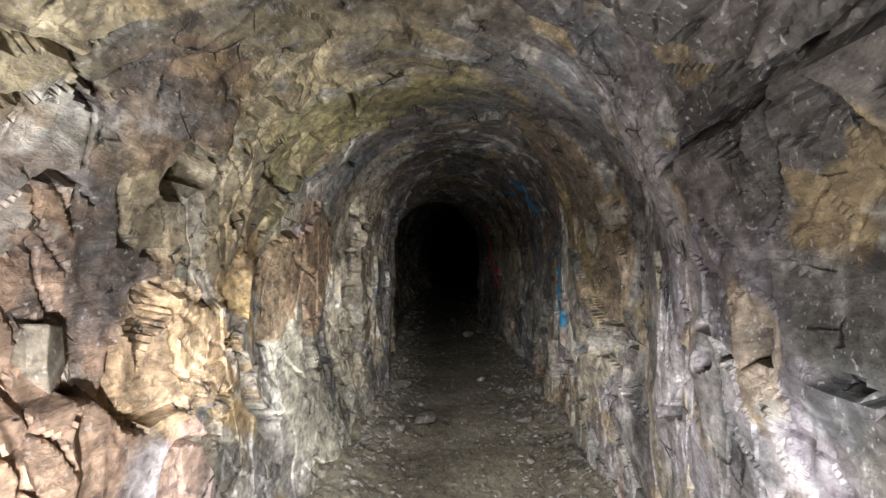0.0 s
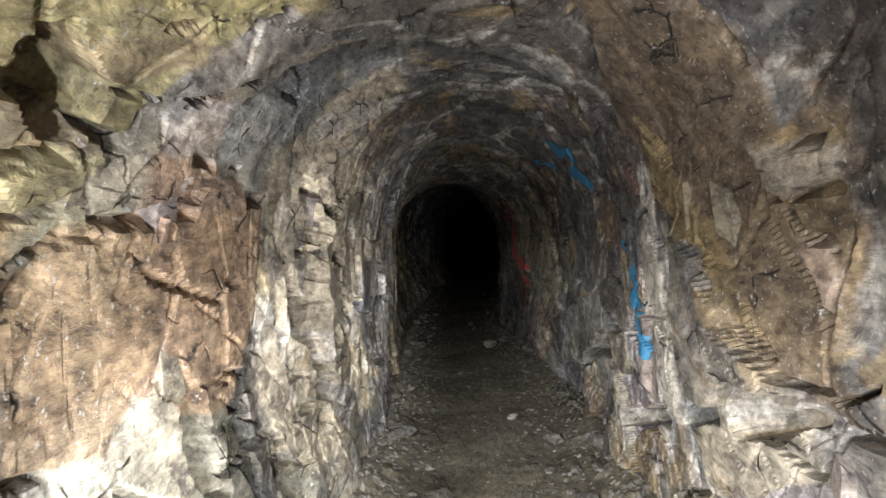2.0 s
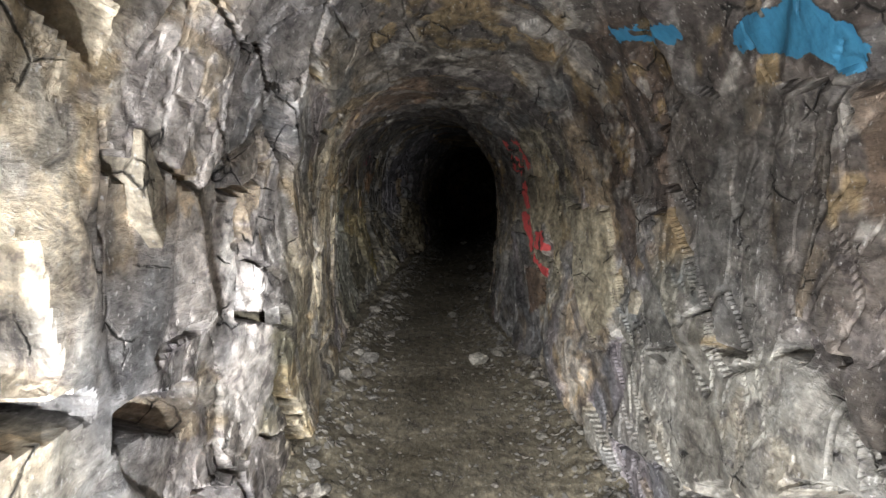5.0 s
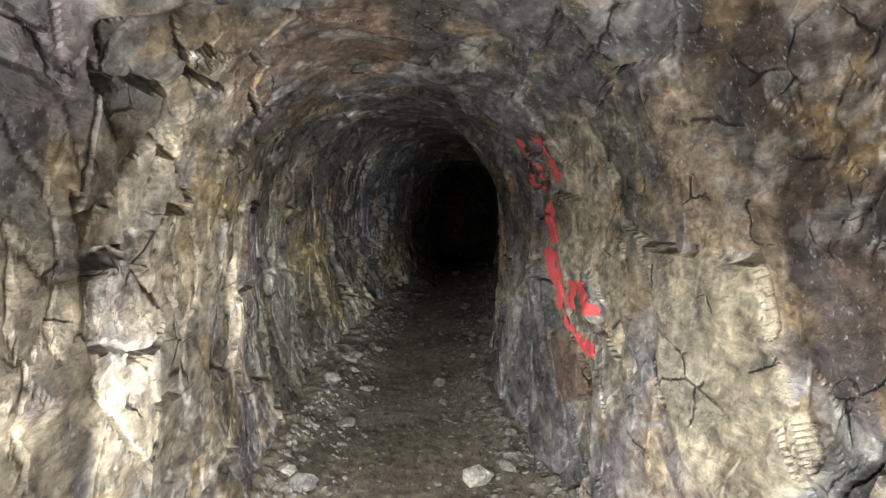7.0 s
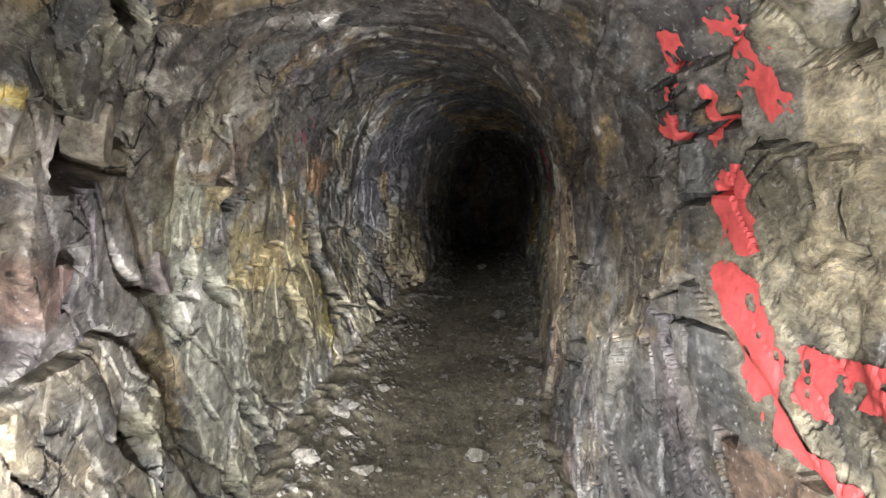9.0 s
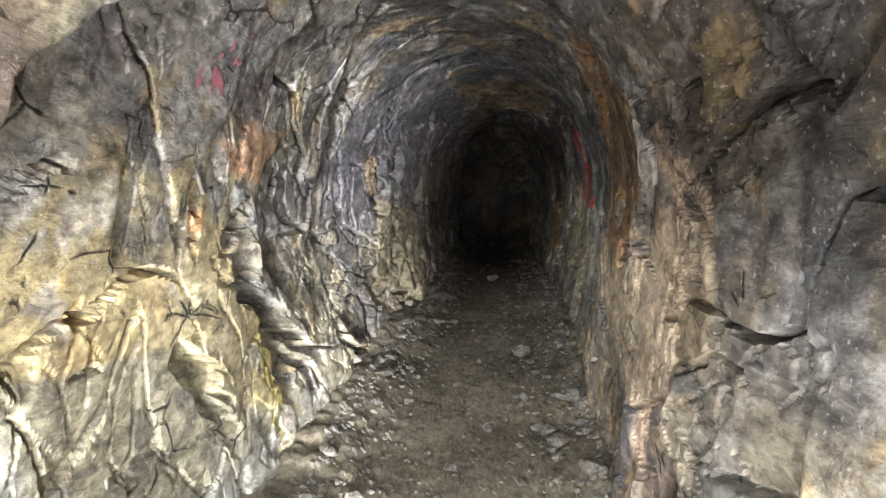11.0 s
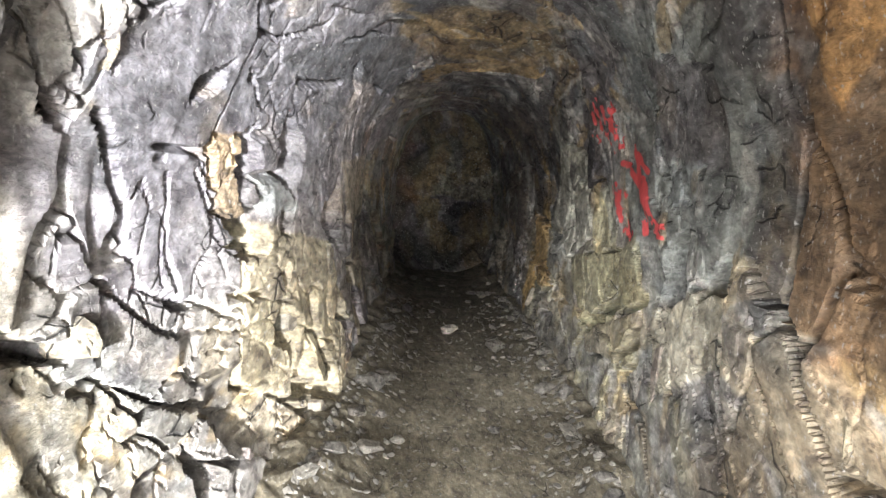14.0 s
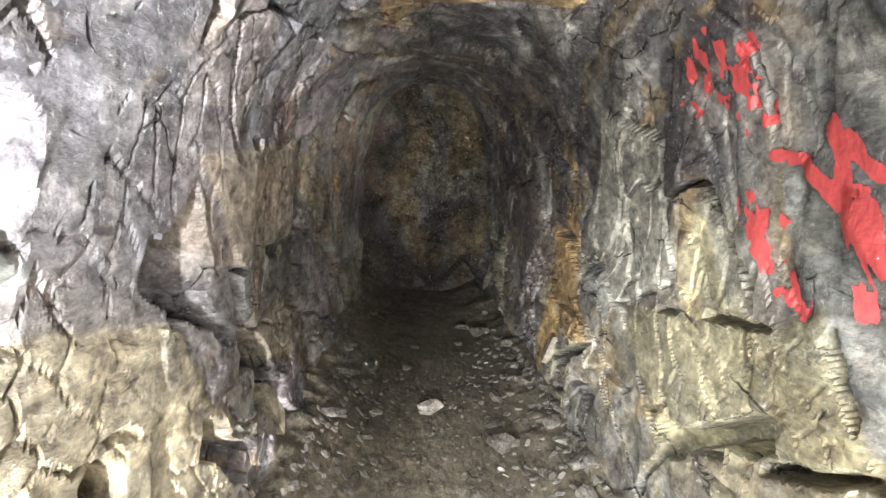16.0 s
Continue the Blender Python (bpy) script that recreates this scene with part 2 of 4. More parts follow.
fissure(13.84, 1.48, 13.86, 1.43, 0.03)
fissure(15.49, 4.16, 14.93, 3.91, 0.022)
fissure(14.81, 4.17, 14.58, 4.01, 0.02)
fissure(14.42, 3.81, 14.16, 3.65, 0.035)
fissure(14.47, 3.42, 14.41, 3.42, 0.05)
fissure(13.98, 3.69, 13.74, 3.65, 0.022)
fissure(16.62, 4.29, 16.28, 4.09, 0.016)


def relief(y, s):
    """How far the rock stands back from the smooth shape, block by block, and how deep its joints are cut."""
    u, v = beds(y, s)
    ju = u + 0.24 * fbm(y * 1.6, s * 3.4, 15, 3)
    jv = v + 0.14 * fbm(y * 1.6, s * 3.4, 17, 3)
    swell = 0.15 * fbm(y * 0.6, s * 0.9, 11, 3)
    j1, a1, b1, c1, du1, dv1 = cells(ju / 0.85, jv / 0.45, 21)
    blocks = (a1 - 0.5) * 0.045 + du1 * ((b1 - 0.5) * 0.09 - 0.03) + dv1 * (c1 - 0.5) * 0.07
    j2, a2, b2, c2, du2, dv2 = cells(ju / 0.36 + 5, jv / 0.20 + 2, 31)
    calm = np.ones_like(y)
    for py, ps, ry, rs, k in CALM:
        calm = calm - k * np.exp(-((y - py) / ry) ** 2 - ((s - ps) / rs) ** 2)
    calm = np.clip(calm, 0.25, 1)
    h = swell + (0.35 + 0.65 * calm) * blocks
    rough = calm * (0.25 + 0.75 * ramp(fbm(y * 0.6, s * 0.8, 41, 2), -0.12, 0.2))
    h = h + rough * ((a2 - 0.5) * 0.024 + du2 * ((b2 - 0.5) * 0.05 - 0.025) + dv2 * (c2 - 0.5) * 0.035)
    j3, a3, b3, c3, du3, dv3 = cells(ju / 0.15, jv / 0.085, 51)
    h = h + rough * ((a3 - 0.5) * 0.014 + du3 * (b3 - 0.5) * 0.022 + dv3 * (c3 - 0.5) * 0.02)
    gate1 = ramp(fbm(u * 1.7, v * 1.1, 61, 2), -0.02, 0.05)
    gate2 = ramp(fbm(u * 2.5, v * 2.0, 71, 2), 0.02, 0.07)
    side = 1 - 0.7 * ramp(s, 1.5, 1.9) * (1 - ramp(s, 2.9, 3.3))
    carve = side * (0.09 * gate1 * (1 - ramp(j1, 0.012, 0.035)) + 0.07 * calm * gate2 * (1 - ramp(j2, 0.03, 0.07)) + 0.03 * rough * (1 - ramp(j3, 0.05, 0.12)) * (a2 > 0.45))
    for colour, strength, rise, corners in FACETS:
        near, depth = facet_near(y, s, corners)
        flat = 0.75 * ramp(depth, -0.004, 0.02)
        h[near] = h[near] * (1 - flat) + flat * (swell[near] - 0.5 * rise)
        carve[near] = carve[near] * (1 - 0.6 * flat) + 0.05 * (1 - ramp(np.abs(depth), 0.004, 0.016)) * (lattice(y[near] * 7, s[near] * 7, 511) > 0.55)
    for ya, sa, yb, sb, wide, deep in FISSURES:
        near = (y > min(ya, yb) - 0.4) & (y < max(ya, yb) + 0.4) & (s > min(sa, sb) - 0.4) & (s < max(sa, sb) + 0.4)
        if not near.any():
            continue
        yn, sn = y[near], s[near]
        yn, sn = yn + 0.08 * fbm(yn * 4, sn * 9, 401, 3), sn + 0.045 * fbm(yn * 4, sn * 9, 405, 3)
        run = math.hypot(yb - ya, sb - sa)
        w = ((yn - ya) * (yb - ya) + (sn - sa) * (sb - sa)) / run ** 2
        side = ((yn - ya) * (sb - sa) - (sn - sa) * (yb - ya)) / run * (1 if sb < sa else -1)
        end = ramp(w, -0.05, 0.1) * (1 - ramp(w, 0.9, 1.05))
        lip = -0.012 * end * ramp(side, -0.28, -0.02) * (side < 0)
        gap = 1.2 * wide * (1 + 1.6 * abs(sb - sa) / run) * (0.35 + 1.5 * lattice(yn * 6, sn * 11, 411))
        h[near] = h[near] + lip
        carve[near] = np.maximum(carve[near], deep * end * (1 - ramp(np.abs(side), gap * 0.7, gap)))
    h = h + 0.022 * fbm(y * 5, s * 9, 81, 3) + 0.012 * fbm(u * 9, v * 14, 85, 3)
    return h, carve, (a1, b1, a2, b2, c2, a3)


# ---- rock colours, by bed and block ----
PATCHES = []


def patch(y, s, ry, rs, colour, strength=0.85):
    PATCHES.append((y, s, ry, rs, colour, strength))


def rock_colour(y, s, rand):
    a1, b1, a2, b2, c2, a3 = rand
    u, v = beds(y, s)
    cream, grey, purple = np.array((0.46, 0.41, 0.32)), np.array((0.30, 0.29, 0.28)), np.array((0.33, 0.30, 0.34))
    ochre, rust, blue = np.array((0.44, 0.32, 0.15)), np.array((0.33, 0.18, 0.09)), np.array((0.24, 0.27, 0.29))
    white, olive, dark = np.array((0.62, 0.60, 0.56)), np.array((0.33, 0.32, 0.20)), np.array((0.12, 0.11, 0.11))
    col = np.zeros(y.shape + (3,)) + cream

    def mix(c, k):
        nonlocal col
        col = col * (1 - k[..., None]) + c * k[..., None]
    mix(grey, ramp(a1 + 0.7 * fbm(u * 0.9, v * 2, 101), 0.45, 0.7) * 0.8)
    mix(purple, ramp(b1 + 0.7 * fbm(u * 0.9, v * 1.5, 111), 0.65, 0.8) * 0.7)
    mix(olive, ramp(fbm(u * 0.585, v * 1.3, 121), 0.05, 0.2) * 0.6)
    mix(ochre, ramp(a2 * 0.5 + fbm(u * 0.675, v * 1.1, 131) * 1.5, 0.5, 0.65) * 0.7)
    mix(rust, ramp(b2 * 0.4 + fbm(u * 0.99, v * 0.8, 141) * 1.6, 0.5, 0.65) * 0.6)
    # darkened by place overhead: dark roof rock and painted shade together
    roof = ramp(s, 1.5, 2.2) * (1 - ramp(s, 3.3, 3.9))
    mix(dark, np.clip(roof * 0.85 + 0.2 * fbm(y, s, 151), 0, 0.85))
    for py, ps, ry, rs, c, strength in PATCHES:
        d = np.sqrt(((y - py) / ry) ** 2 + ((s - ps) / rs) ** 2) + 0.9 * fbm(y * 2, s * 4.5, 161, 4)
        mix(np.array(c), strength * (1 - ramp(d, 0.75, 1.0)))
    mix(ochre * 1.1, ramp(fbm(u * 4.05, v * 6, 221, 4), 0.13, 0.17) * 0.5)
    mix(white, ramp(fbm(u * 4.95, v * 9, 231, 4), 0.15, 0.18) * 0.55)
    mix(dark, ramp(fbm(u * 4.5, v * 5, 241, 4), 0.16, 0.20) * 0.6)
    mix(blue, ramp(fbm(u * 2.7, v * 5, 171), 0.12, 0.2) * 0.45)
    mix(white, ramp(fbm(u * 3.15, v * 3, 181), 0.17, 0.24) * 0.6)
    vein = np.abs(fbm(u * 0.585 + 9, v * 1.1, 191, 3))
    mix(white, (1 - ramp(vein, 0.002, 0.009)) * ramp(fbm(y, s, 195, 2), 0.05, 0.15) * 0.7)
    mix(np.array((0.13, 0.135, 0.15)), ramp(fbm(u * 1.44, v * 2.2, 211, 4) + 0.25 * (b2 - 0.5), 0.10, 0.20) * 0.55)
    plain = np.zeros_like(y)
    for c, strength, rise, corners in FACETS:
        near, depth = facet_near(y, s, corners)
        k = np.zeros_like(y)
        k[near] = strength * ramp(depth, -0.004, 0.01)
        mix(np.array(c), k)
        plain = np.maximum(plain, 0.7 * k)
    tone = (0.65 + 0.6 * c2) * (0.82 + 0.36 * a3)
    col = col * (tone + plain * (1 - tone))[..., None] * (1 + 0.7 * fbm(u * 9, v * 16, 251, 3))[..., None]
    return 0.7 * col * (1 + 0.5 * fbm(y * 10, s * 18, 201, 3))[..., None]


# ---- materials ----
def nodes_of(name):
    m = bpy.data.materials.new(name)
    m.use_nodes = True
    return m, m.node_tree.nodes, m.node_tree.links, m.node_tree.nodes["Principled BSDF"]


def rock_material(name, base=None, scale=1.0, rough=0.6, spread=0.6, bump=0.9):
    """Rock: the block's colour, or a base colour varied from object to object, with mineral specks, grain and fine relief."""
    m, n, link, bsdf = nodes_of(name)
    place = n.new("ShaderNodeNewGeometry")
    fine = n.new("ShaderNodeTexNoise")
    fine.inputs["Scale"].default_value = 38 * scale
    fine.inputs["Detail"].default_value = 8
    fine.inputs["Roughness"].default_value = 0.7
    broad = n.new("ShaderNodeTexNoise")
    broad.inputs["Scale"].default_value = 7 * scale
    broad.inputs["Detail"].default_value = 6
    broad.inputs["Distortion"].default_value = 0.8
    chips = n.new("ShaderNodeTexVoronoi")
    chips.inputs["Scale"].default_value = 30 * scale
    along = n.new("ShaderNodeVectorMath")
    along.operation = "MULTIPLY"
    along.inputs[1].default_value = (1.0, 0.5, 1.0)
    link.new(place.outputs["Position"], along.inputs[0])
    for t in (fine, broad, chips):
        link.new(along.outputs[0], t.inputs["Vector"])
    if base is None:
        src = n.new("ShaderNodeAttribute")
        src.attribute_name = "rock"
        colour = src.outputs["Color"]
    else:
        info = n.new("ShaderNodeObjectInfo")
        pick = n.new("ShaderNodeValToRGB")
        pick.color_ramp.elements[0].color = (*base[0], 1)
        pick.color_ramp.elements[1].color = (*base[-1], 1)
        for k, c in enumerate(base[1:-1]):
            e = pick.color_ramp.elements.new((k + 1) / (len(base) - 1))
            e.color = (*c, 1)
        link.new(info.outputs["Random"], pick.inputs[0])
        colour = pick.outputs[0]
    lum = n.new("ShaderNodeMapRange")
    lum.inputs["From Min"].default_value, lum.inputs["From Max"].default_value = 0.3, 0.7
    lum.inputs["To Min"].default_value, lum.inputs["To Max"].default_value = 1 - spread, 1 + spread
    link.new(fine.outputs["Fac"], lum.inputs["Value"])
    mul = n.new("ShaderNodeVectorMath")
    mul.operation = "SCALE"
    link.new(colour, mul.inputs[0])
    link.new(lum.outputs[0], mul.inputs["Scale"])
    lum2 = n.new("ShaderNodeMapRange")
    lum2.inputs["From Min"].default_value, lum2.inputs["From Max"].default_value = 0.35, 0.65
    lum2.inputs["To Min"].default_value, lum2.inputs["To Max"].default_value = 0.75, 1.2
    link.new(broad.outputs["Fac"], lum2.inputs["Value"])
    mul2 = n.new("ShaderNodeVectorMath")
    mul2.operation = "SCALE"
    link.new(mul.outputs[0], mul2.inputs[0])
    link.new(lum2.outputs[0], mul2.inputs["Scale"])
    mottle = n.new("ShaderNodeTexNoise")
    mottle.inputs["Scale"].default_value = 17 * scale
    mottle.inputs["Detail"].default_value = 9
    mottle.inputs["Roughness"].default_value = 0.68
    mottle.inputs["Distortion"].default_value = 0.5
    link.new(along.outputs[0], mottle.inputs["Vector"])
    tones = n.new("ShaderNodeValToRGB")
    tones.color_ramp.elements[0].position, tones.color_ramp.elements[1].position = 0.38, 0.64
    tones.color_ramp.elements[0].color, tones.color_ramp.elements[1].color = (0.27, 0.26, 0.27, 1), (0.82, 0.80, 0.78, 1)
    for at_, tone in ((0.43, (0.44, 0.42, 0.41)), (0.46, (0.53, 0.52, 0.50)), (0.54, (0.55, 0.55, 0.55)), (0.57, (0.68, 0.67, 0.66))):
        tones.color_ramp.elements.new(at_).color = (*tone, 1)
    link.new(mottle.outputs["Fac"], tones.inputs[0])
    blotch = n.new("ShaderNodeVectorMath")
    blotch.operation = "MULTIPLY"
    link.new(mul2.outputs[0], blotch.inputs[0])
    link.new(tones.outputs[0], blotch.inputs[1])
    bright = n.new("ShaderNodeVectorMath")
    bright.operation = "SCALE"
    bright.inputs["Scale"].default_value = 1.85
    link.new(blotch.outputs[0], bright.inputs[0])
    # hair joints, black crack shade painted into their colour, and pale mineral flecks
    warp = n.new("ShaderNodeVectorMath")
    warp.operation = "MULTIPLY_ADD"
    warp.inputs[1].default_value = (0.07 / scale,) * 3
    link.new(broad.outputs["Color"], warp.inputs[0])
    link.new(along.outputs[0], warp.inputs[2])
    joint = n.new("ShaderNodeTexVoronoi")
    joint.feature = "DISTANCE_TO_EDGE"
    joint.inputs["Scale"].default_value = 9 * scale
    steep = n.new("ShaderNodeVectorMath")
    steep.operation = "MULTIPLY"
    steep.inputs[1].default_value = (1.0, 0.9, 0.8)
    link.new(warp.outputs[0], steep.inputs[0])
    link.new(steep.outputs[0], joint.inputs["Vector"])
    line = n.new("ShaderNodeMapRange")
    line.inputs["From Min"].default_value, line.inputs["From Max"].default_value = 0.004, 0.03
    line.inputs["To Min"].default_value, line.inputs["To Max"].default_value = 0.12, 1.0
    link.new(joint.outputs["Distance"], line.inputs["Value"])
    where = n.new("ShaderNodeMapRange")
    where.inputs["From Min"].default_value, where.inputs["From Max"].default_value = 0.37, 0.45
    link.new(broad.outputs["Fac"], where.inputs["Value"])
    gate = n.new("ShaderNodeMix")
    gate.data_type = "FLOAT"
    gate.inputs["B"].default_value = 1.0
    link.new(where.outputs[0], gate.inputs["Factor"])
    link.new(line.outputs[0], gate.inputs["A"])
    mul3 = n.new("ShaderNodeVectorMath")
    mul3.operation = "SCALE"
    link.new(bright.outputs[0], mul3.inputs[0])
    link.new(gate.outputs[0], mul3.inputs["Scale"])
    speck = n.new("ShaderNodeTexNoise")
    speck.inputs["Scale"].default_value = 70 * scale
    speck.inputs["Detail"].default_value = 3
    link.new(place.outputs["Position"], speck.inputs["Vector"])
    fleck = n.new("ShaderNodeMapRange")
    fleck.inputs["From Min"].default_value, fleck.inputs["From Max"].default_value = 0.62, 0.72
    fleck.inputs["To Max"].default_value = 0.7
    link.new(speck.outputs["Fac"], fleck.inputs["Value"])
    pale = n.new("ShaderNodeMix")
    pale.data_type = "RGBA"
    pale.inputs["B"].default_value = (0.48, 0.47, 0.45, 1)
    link.new(fleck.outputs[0], pale.inputs["Factor"])
    link.new(mul3.outputs[0], pale.inputs["A"])
    link.new(pale.outputs["Result"], bsdf.inputs["Base Color"])
    gloss = n.new("ShaderNodeMapRange")
    gloss.inputs["From Min"].default_value, gloss.inputs["From Max"].default_value = 0.35, 0.7
    gloss.inputs["To Min"].default_value, gloss.inputs["To Max"].default_value = rough + 0.2, rough - 0.22
    link.new(broad.outputs["Fac"], gloss.inputs["Value"])
    link.new(gloss.outputs[0], bsdf.inputs["Roughness"])
    high = n.new("ShaderNodeMath")
    high.operation = "MULTIPLY_ADD"
    high.inputs[1].default_value = 0.6
    link.new(chips.outputs["Distance"], high.inputs[0])
    grain = n.new("ShaderNodeMath")
    grain.operation = "MULTIPLY_ADD"
    grain.inputs[1].default_value = 1.5
    link.new(mottle.outputs["Fac"], grain.inputs[0])
    link.new(fine.outputs["Fac"], grain.inputs[2])
    link.new(grain.outputs[0], high.inputs[2])
    relief_node = n.new("ShaderNodeBump")
    relief_node.inputs["Strength"].default_value = bump
    relief_node.inputs["Distance"].default_value = 0.012 / scale
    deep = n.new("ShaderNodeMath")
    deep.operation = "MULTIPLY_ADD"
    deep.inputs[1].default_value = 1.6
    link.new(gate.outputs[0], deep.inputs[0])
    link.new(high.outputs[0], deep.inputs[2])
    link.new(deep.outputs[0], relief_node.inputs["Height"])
    link.new(relief_node.outputs[0], bsdf.inputs["Normal"])
    return m


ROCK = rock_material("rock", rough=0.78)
SLAB = rock_material("slab_rock", [(0.19, 0.185, 0.18), (0.31, 0.28, 0.21), (0.23, 0.20, 0.195), (0.28, 0.24, 0.16), (0.34, 0.31, 0.26)], 1.0)
STONE = rock_material("loose_stone", [(0.11, 0.105, 0.095), (0.18, 0.17, 0.15), (0.15, 0.135, 0.115), (0.23, 0.22, 0.19)], 1.5, 0.75)
DIRT = rock_material("trodden_dirt", None, 1.6, 0.8, 0.45, 0.7)

# stained and pale stretches of the rock; some have light or shade painted into the colour
CREAM, TAN, PEACH, YELLOW = (0.58, 0.51, 0.37), (0.42, 0.33, 0.22), (0.55, 0.36, 0.22), (0.55, 0.46, 0.14)
RUST, BROWN, LILAC, SLATE = (0.32, 0.17, 0.08), (0.17, 0.12, 0.09), (0.40, 0.37, 0.42), (0.16, 0.17, 0.18)
PALE, MOSS, GOLD = (0.66, 0.63, 0.58), (0.27, 0.28, 0.20), (0.40, 0.28, 0.13)
# left side, by distance along the gallery and height up the wall
patch(1.3, 1.2, 0.35, 0.45, (0.50, 0.33, 0.22))
patch(2.5, 1.25, 0.55, 0.5, (0.44, 0.30, 0.15))
patch(3.35, 1.25, 0.22, 0.5, (0.40, 0.26, 0.17))
patch(3.0, 0.75, 0.35, 0.4, PALE, 0.7)
# golden rock, its colour also raised where the lamps leave it too dim
patch(1.9, 2.05, 1.4, 0.55, (0.50, 0.42, 0.26), 0.85)
patch(1.6, 1.7, 0.35, 0.25, (0.52, 0.36, 0.24), 0.7)
patch(2.9, 2.2, 0.5, 0.4, (0.40, 0.36, 0.17), 0.7)
patch(4.8, 1.1, 1.1, 1.0, (0.60, 0.52, 0.38), 0.85)
# colour raised in place of light missing on this stretch
patch(6.2, 1.1, 0.8, 0.9, (0.58, 0.54, 0.52), 0.8)
patch(5.2, 1.9, 0.35, 0.25, PEACH, 0.6)
patch(8.0, 0.9, 1.3, 0.8, CREAM, 0.75)
patch(8.6, 2.0, 0.7, 0.4, (0.28, 0.19, 0.13), 0.7)
patch(10.3, 0.8, 1.0, 0.7, MOSS, 0.6)
patch(11.4, 0.85, 0.8, 0.6, (0.58, 0.48, 0.25), 0.85)
patch(12.2, 0.55, 0.2, 0.35, YELLOW, 0.8)
patch(12.0, 1.42, 0.3, 0.18, (0.62, 0.38, 0.22), 0.95)
patch(11.75, 1.25, 0.10, 0.09, PALE, 0.9)
patch(13.8, 1.4, 0.8, 0.4, (0.30, 0.29, 0.34), 0.6)
patch(12.8, 0.7, 0.7, 0.5, (0.42, 0.39, 0.29), 0.7)
# upper left darkened in colour, as shade the lamps don't leave
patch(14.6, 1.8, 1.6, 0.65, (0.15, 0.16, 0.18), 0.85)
patch(14.7, 0.7, 0.6, 0.6, (0.46, 0.40, 0.29), 0.8)
patch(15.3, 1.5, 0.3, 0.4, (0.42, 0.32, 0.20), 0.7)
# right side, measured down from the roof
patch(2.3, 3.0, 1.0, 0.6, (0.22, 0.20, 0.21), 0.7)
patch(1.9, 3.9, 0.7, 0.6, LILAC, 0.7)
patch(3.5, 3.4, 0.5, 0.5, GOLD, 0.6)
patch(4.4, 3.9, 0.10, 0.6, PALE)
patch(5.0, 3.1, 0.9, 0.5, (0.15, 0.12, 0.11), 0.85)
patch(4.7, 3.9, 0.13, 0.7, (0.66, 0.55, 0.47), 0.9)
# dark rock taken darker still, painted shade where lamps come out too bright
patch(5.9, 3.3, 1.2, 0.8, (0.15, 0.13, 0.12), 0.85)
patch(6.6, 3.9, 0.9, 0.6, (0.20, 0.20, 0.17), 0.8)
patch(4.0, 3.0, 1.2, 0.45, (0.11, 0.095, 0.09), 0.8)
patch(7.2, 3.2, 0.8, 0.6, BROWN, 0.8)
patch(8.0, 3.8, 0.35, 0.9, (0.60, 0.48, 0.33), 0.9)
patch(9.0, 3.6, 0.6, 0.7, (0.50, 0.46, 0.33), 0.7)
patch(11.2, 3.3, 1.0, 0.5, (0.20, 0.16, 0.13), 0.8)
patch(11.7, 3.9, 0.22, 0.7, (0.62, 0.47, 0.34), 0.9)
patch(12.8, 3.35, 0.75, 0.55, (0.44, 0.25, 0.12), 0.85)
patch(12.75, 3.6, 0.10, 0.4, (0.55, 0.30, 0.10), 0.8)
patch(12.3, 3.4, 0.07, 0.5, PALE, 0.9)
patch(13.0, 4.2, 0.8, 0.5, (0.56, 0.46, 0.32), 0.8)
# colours lifted to make up for weak light on this side
patch(14.3, 3.4, 0.9, 0.6, (0.38, 0.41, 0.39), 0.8)
patch(15.2, 4.0, 0.6, 0.6, (0.56, 0.52, 0.34), 0.85)
patch(16.9, 3.9, 0.15, 0.7, (0.66, 0.46, 0.20), 0.9)
patch(16.2, 3.6, 0.35, 0.6, (0.66, 0.65, 0.56), 0.8)
patch(15.4, 2.4, 0.35, 0.7, GOLD, 0.6)
patch(17.8, 3.0, 1.0, 1.4, (0.17, 0.13, 0.10), 0.7)

# angular faces of one colour; dark ones at the upper right include painted shade
facet((0.52, 0.37, 0.22), 0.8, 0.02, (1.57, 1.24), (1.69, 1.26), (2.00, 1.28), (2.40, 0.95), (1.72, 0.97), (1.50, 1.05))
facet((0.48, 0.40, 0.26), 0.7, 0, (1.55, 1.35), (1.92, 1.30), (2.36, 1.28), (2.59, 1.42), (3.05, 1.53), (2.36, 1.70), (1.75, 1.55), (1.50, 1.50))
facet((0.46, 0.40, 0.19), 0.7, 0, (2.12, 1.77), (2.59, 2.07), (3.29, 2.00), (3.04, 1.55), (2.48, 1.62))
facet((0.62, 0.59, 0.48), 0.85, 0.02, (3.13, 1.13), (3.54, 0.90), (4.45, 0.02), (2.96, 0.52), (2.90, 1.01))
facet((0.40, 0.28, 0.21), 0.8, 0.02, (3.74, 1.50), (3.89, 1.43), (3.88, 1.08), (3.41, 0.97), (3.10, 1.15), (3.19, 1.40))
facet((0.38, 0.35, 0.37), 0.7, 0.01, (1.84, 2.73), (1.79, 3.12), (1.80, 3.62), (2.24, 3.63), (2.51, 3.18))
facet((0.24, 0.18, 0.12), 0.8, -0.02, (3.49, 2.56), (3.31, 2.74), (3.43, 3.42), (3.16, 3.85), (3.65, 3.71), (4.70, 3.07))
facet((0.38, 0.27, 0.16), 0.85, 0.03, (2.96, 1.38), (3.26, 1.40), (3.32, 1.17), (3.06, 0.99), (2.81, 1.01), (2.82, 1.25))
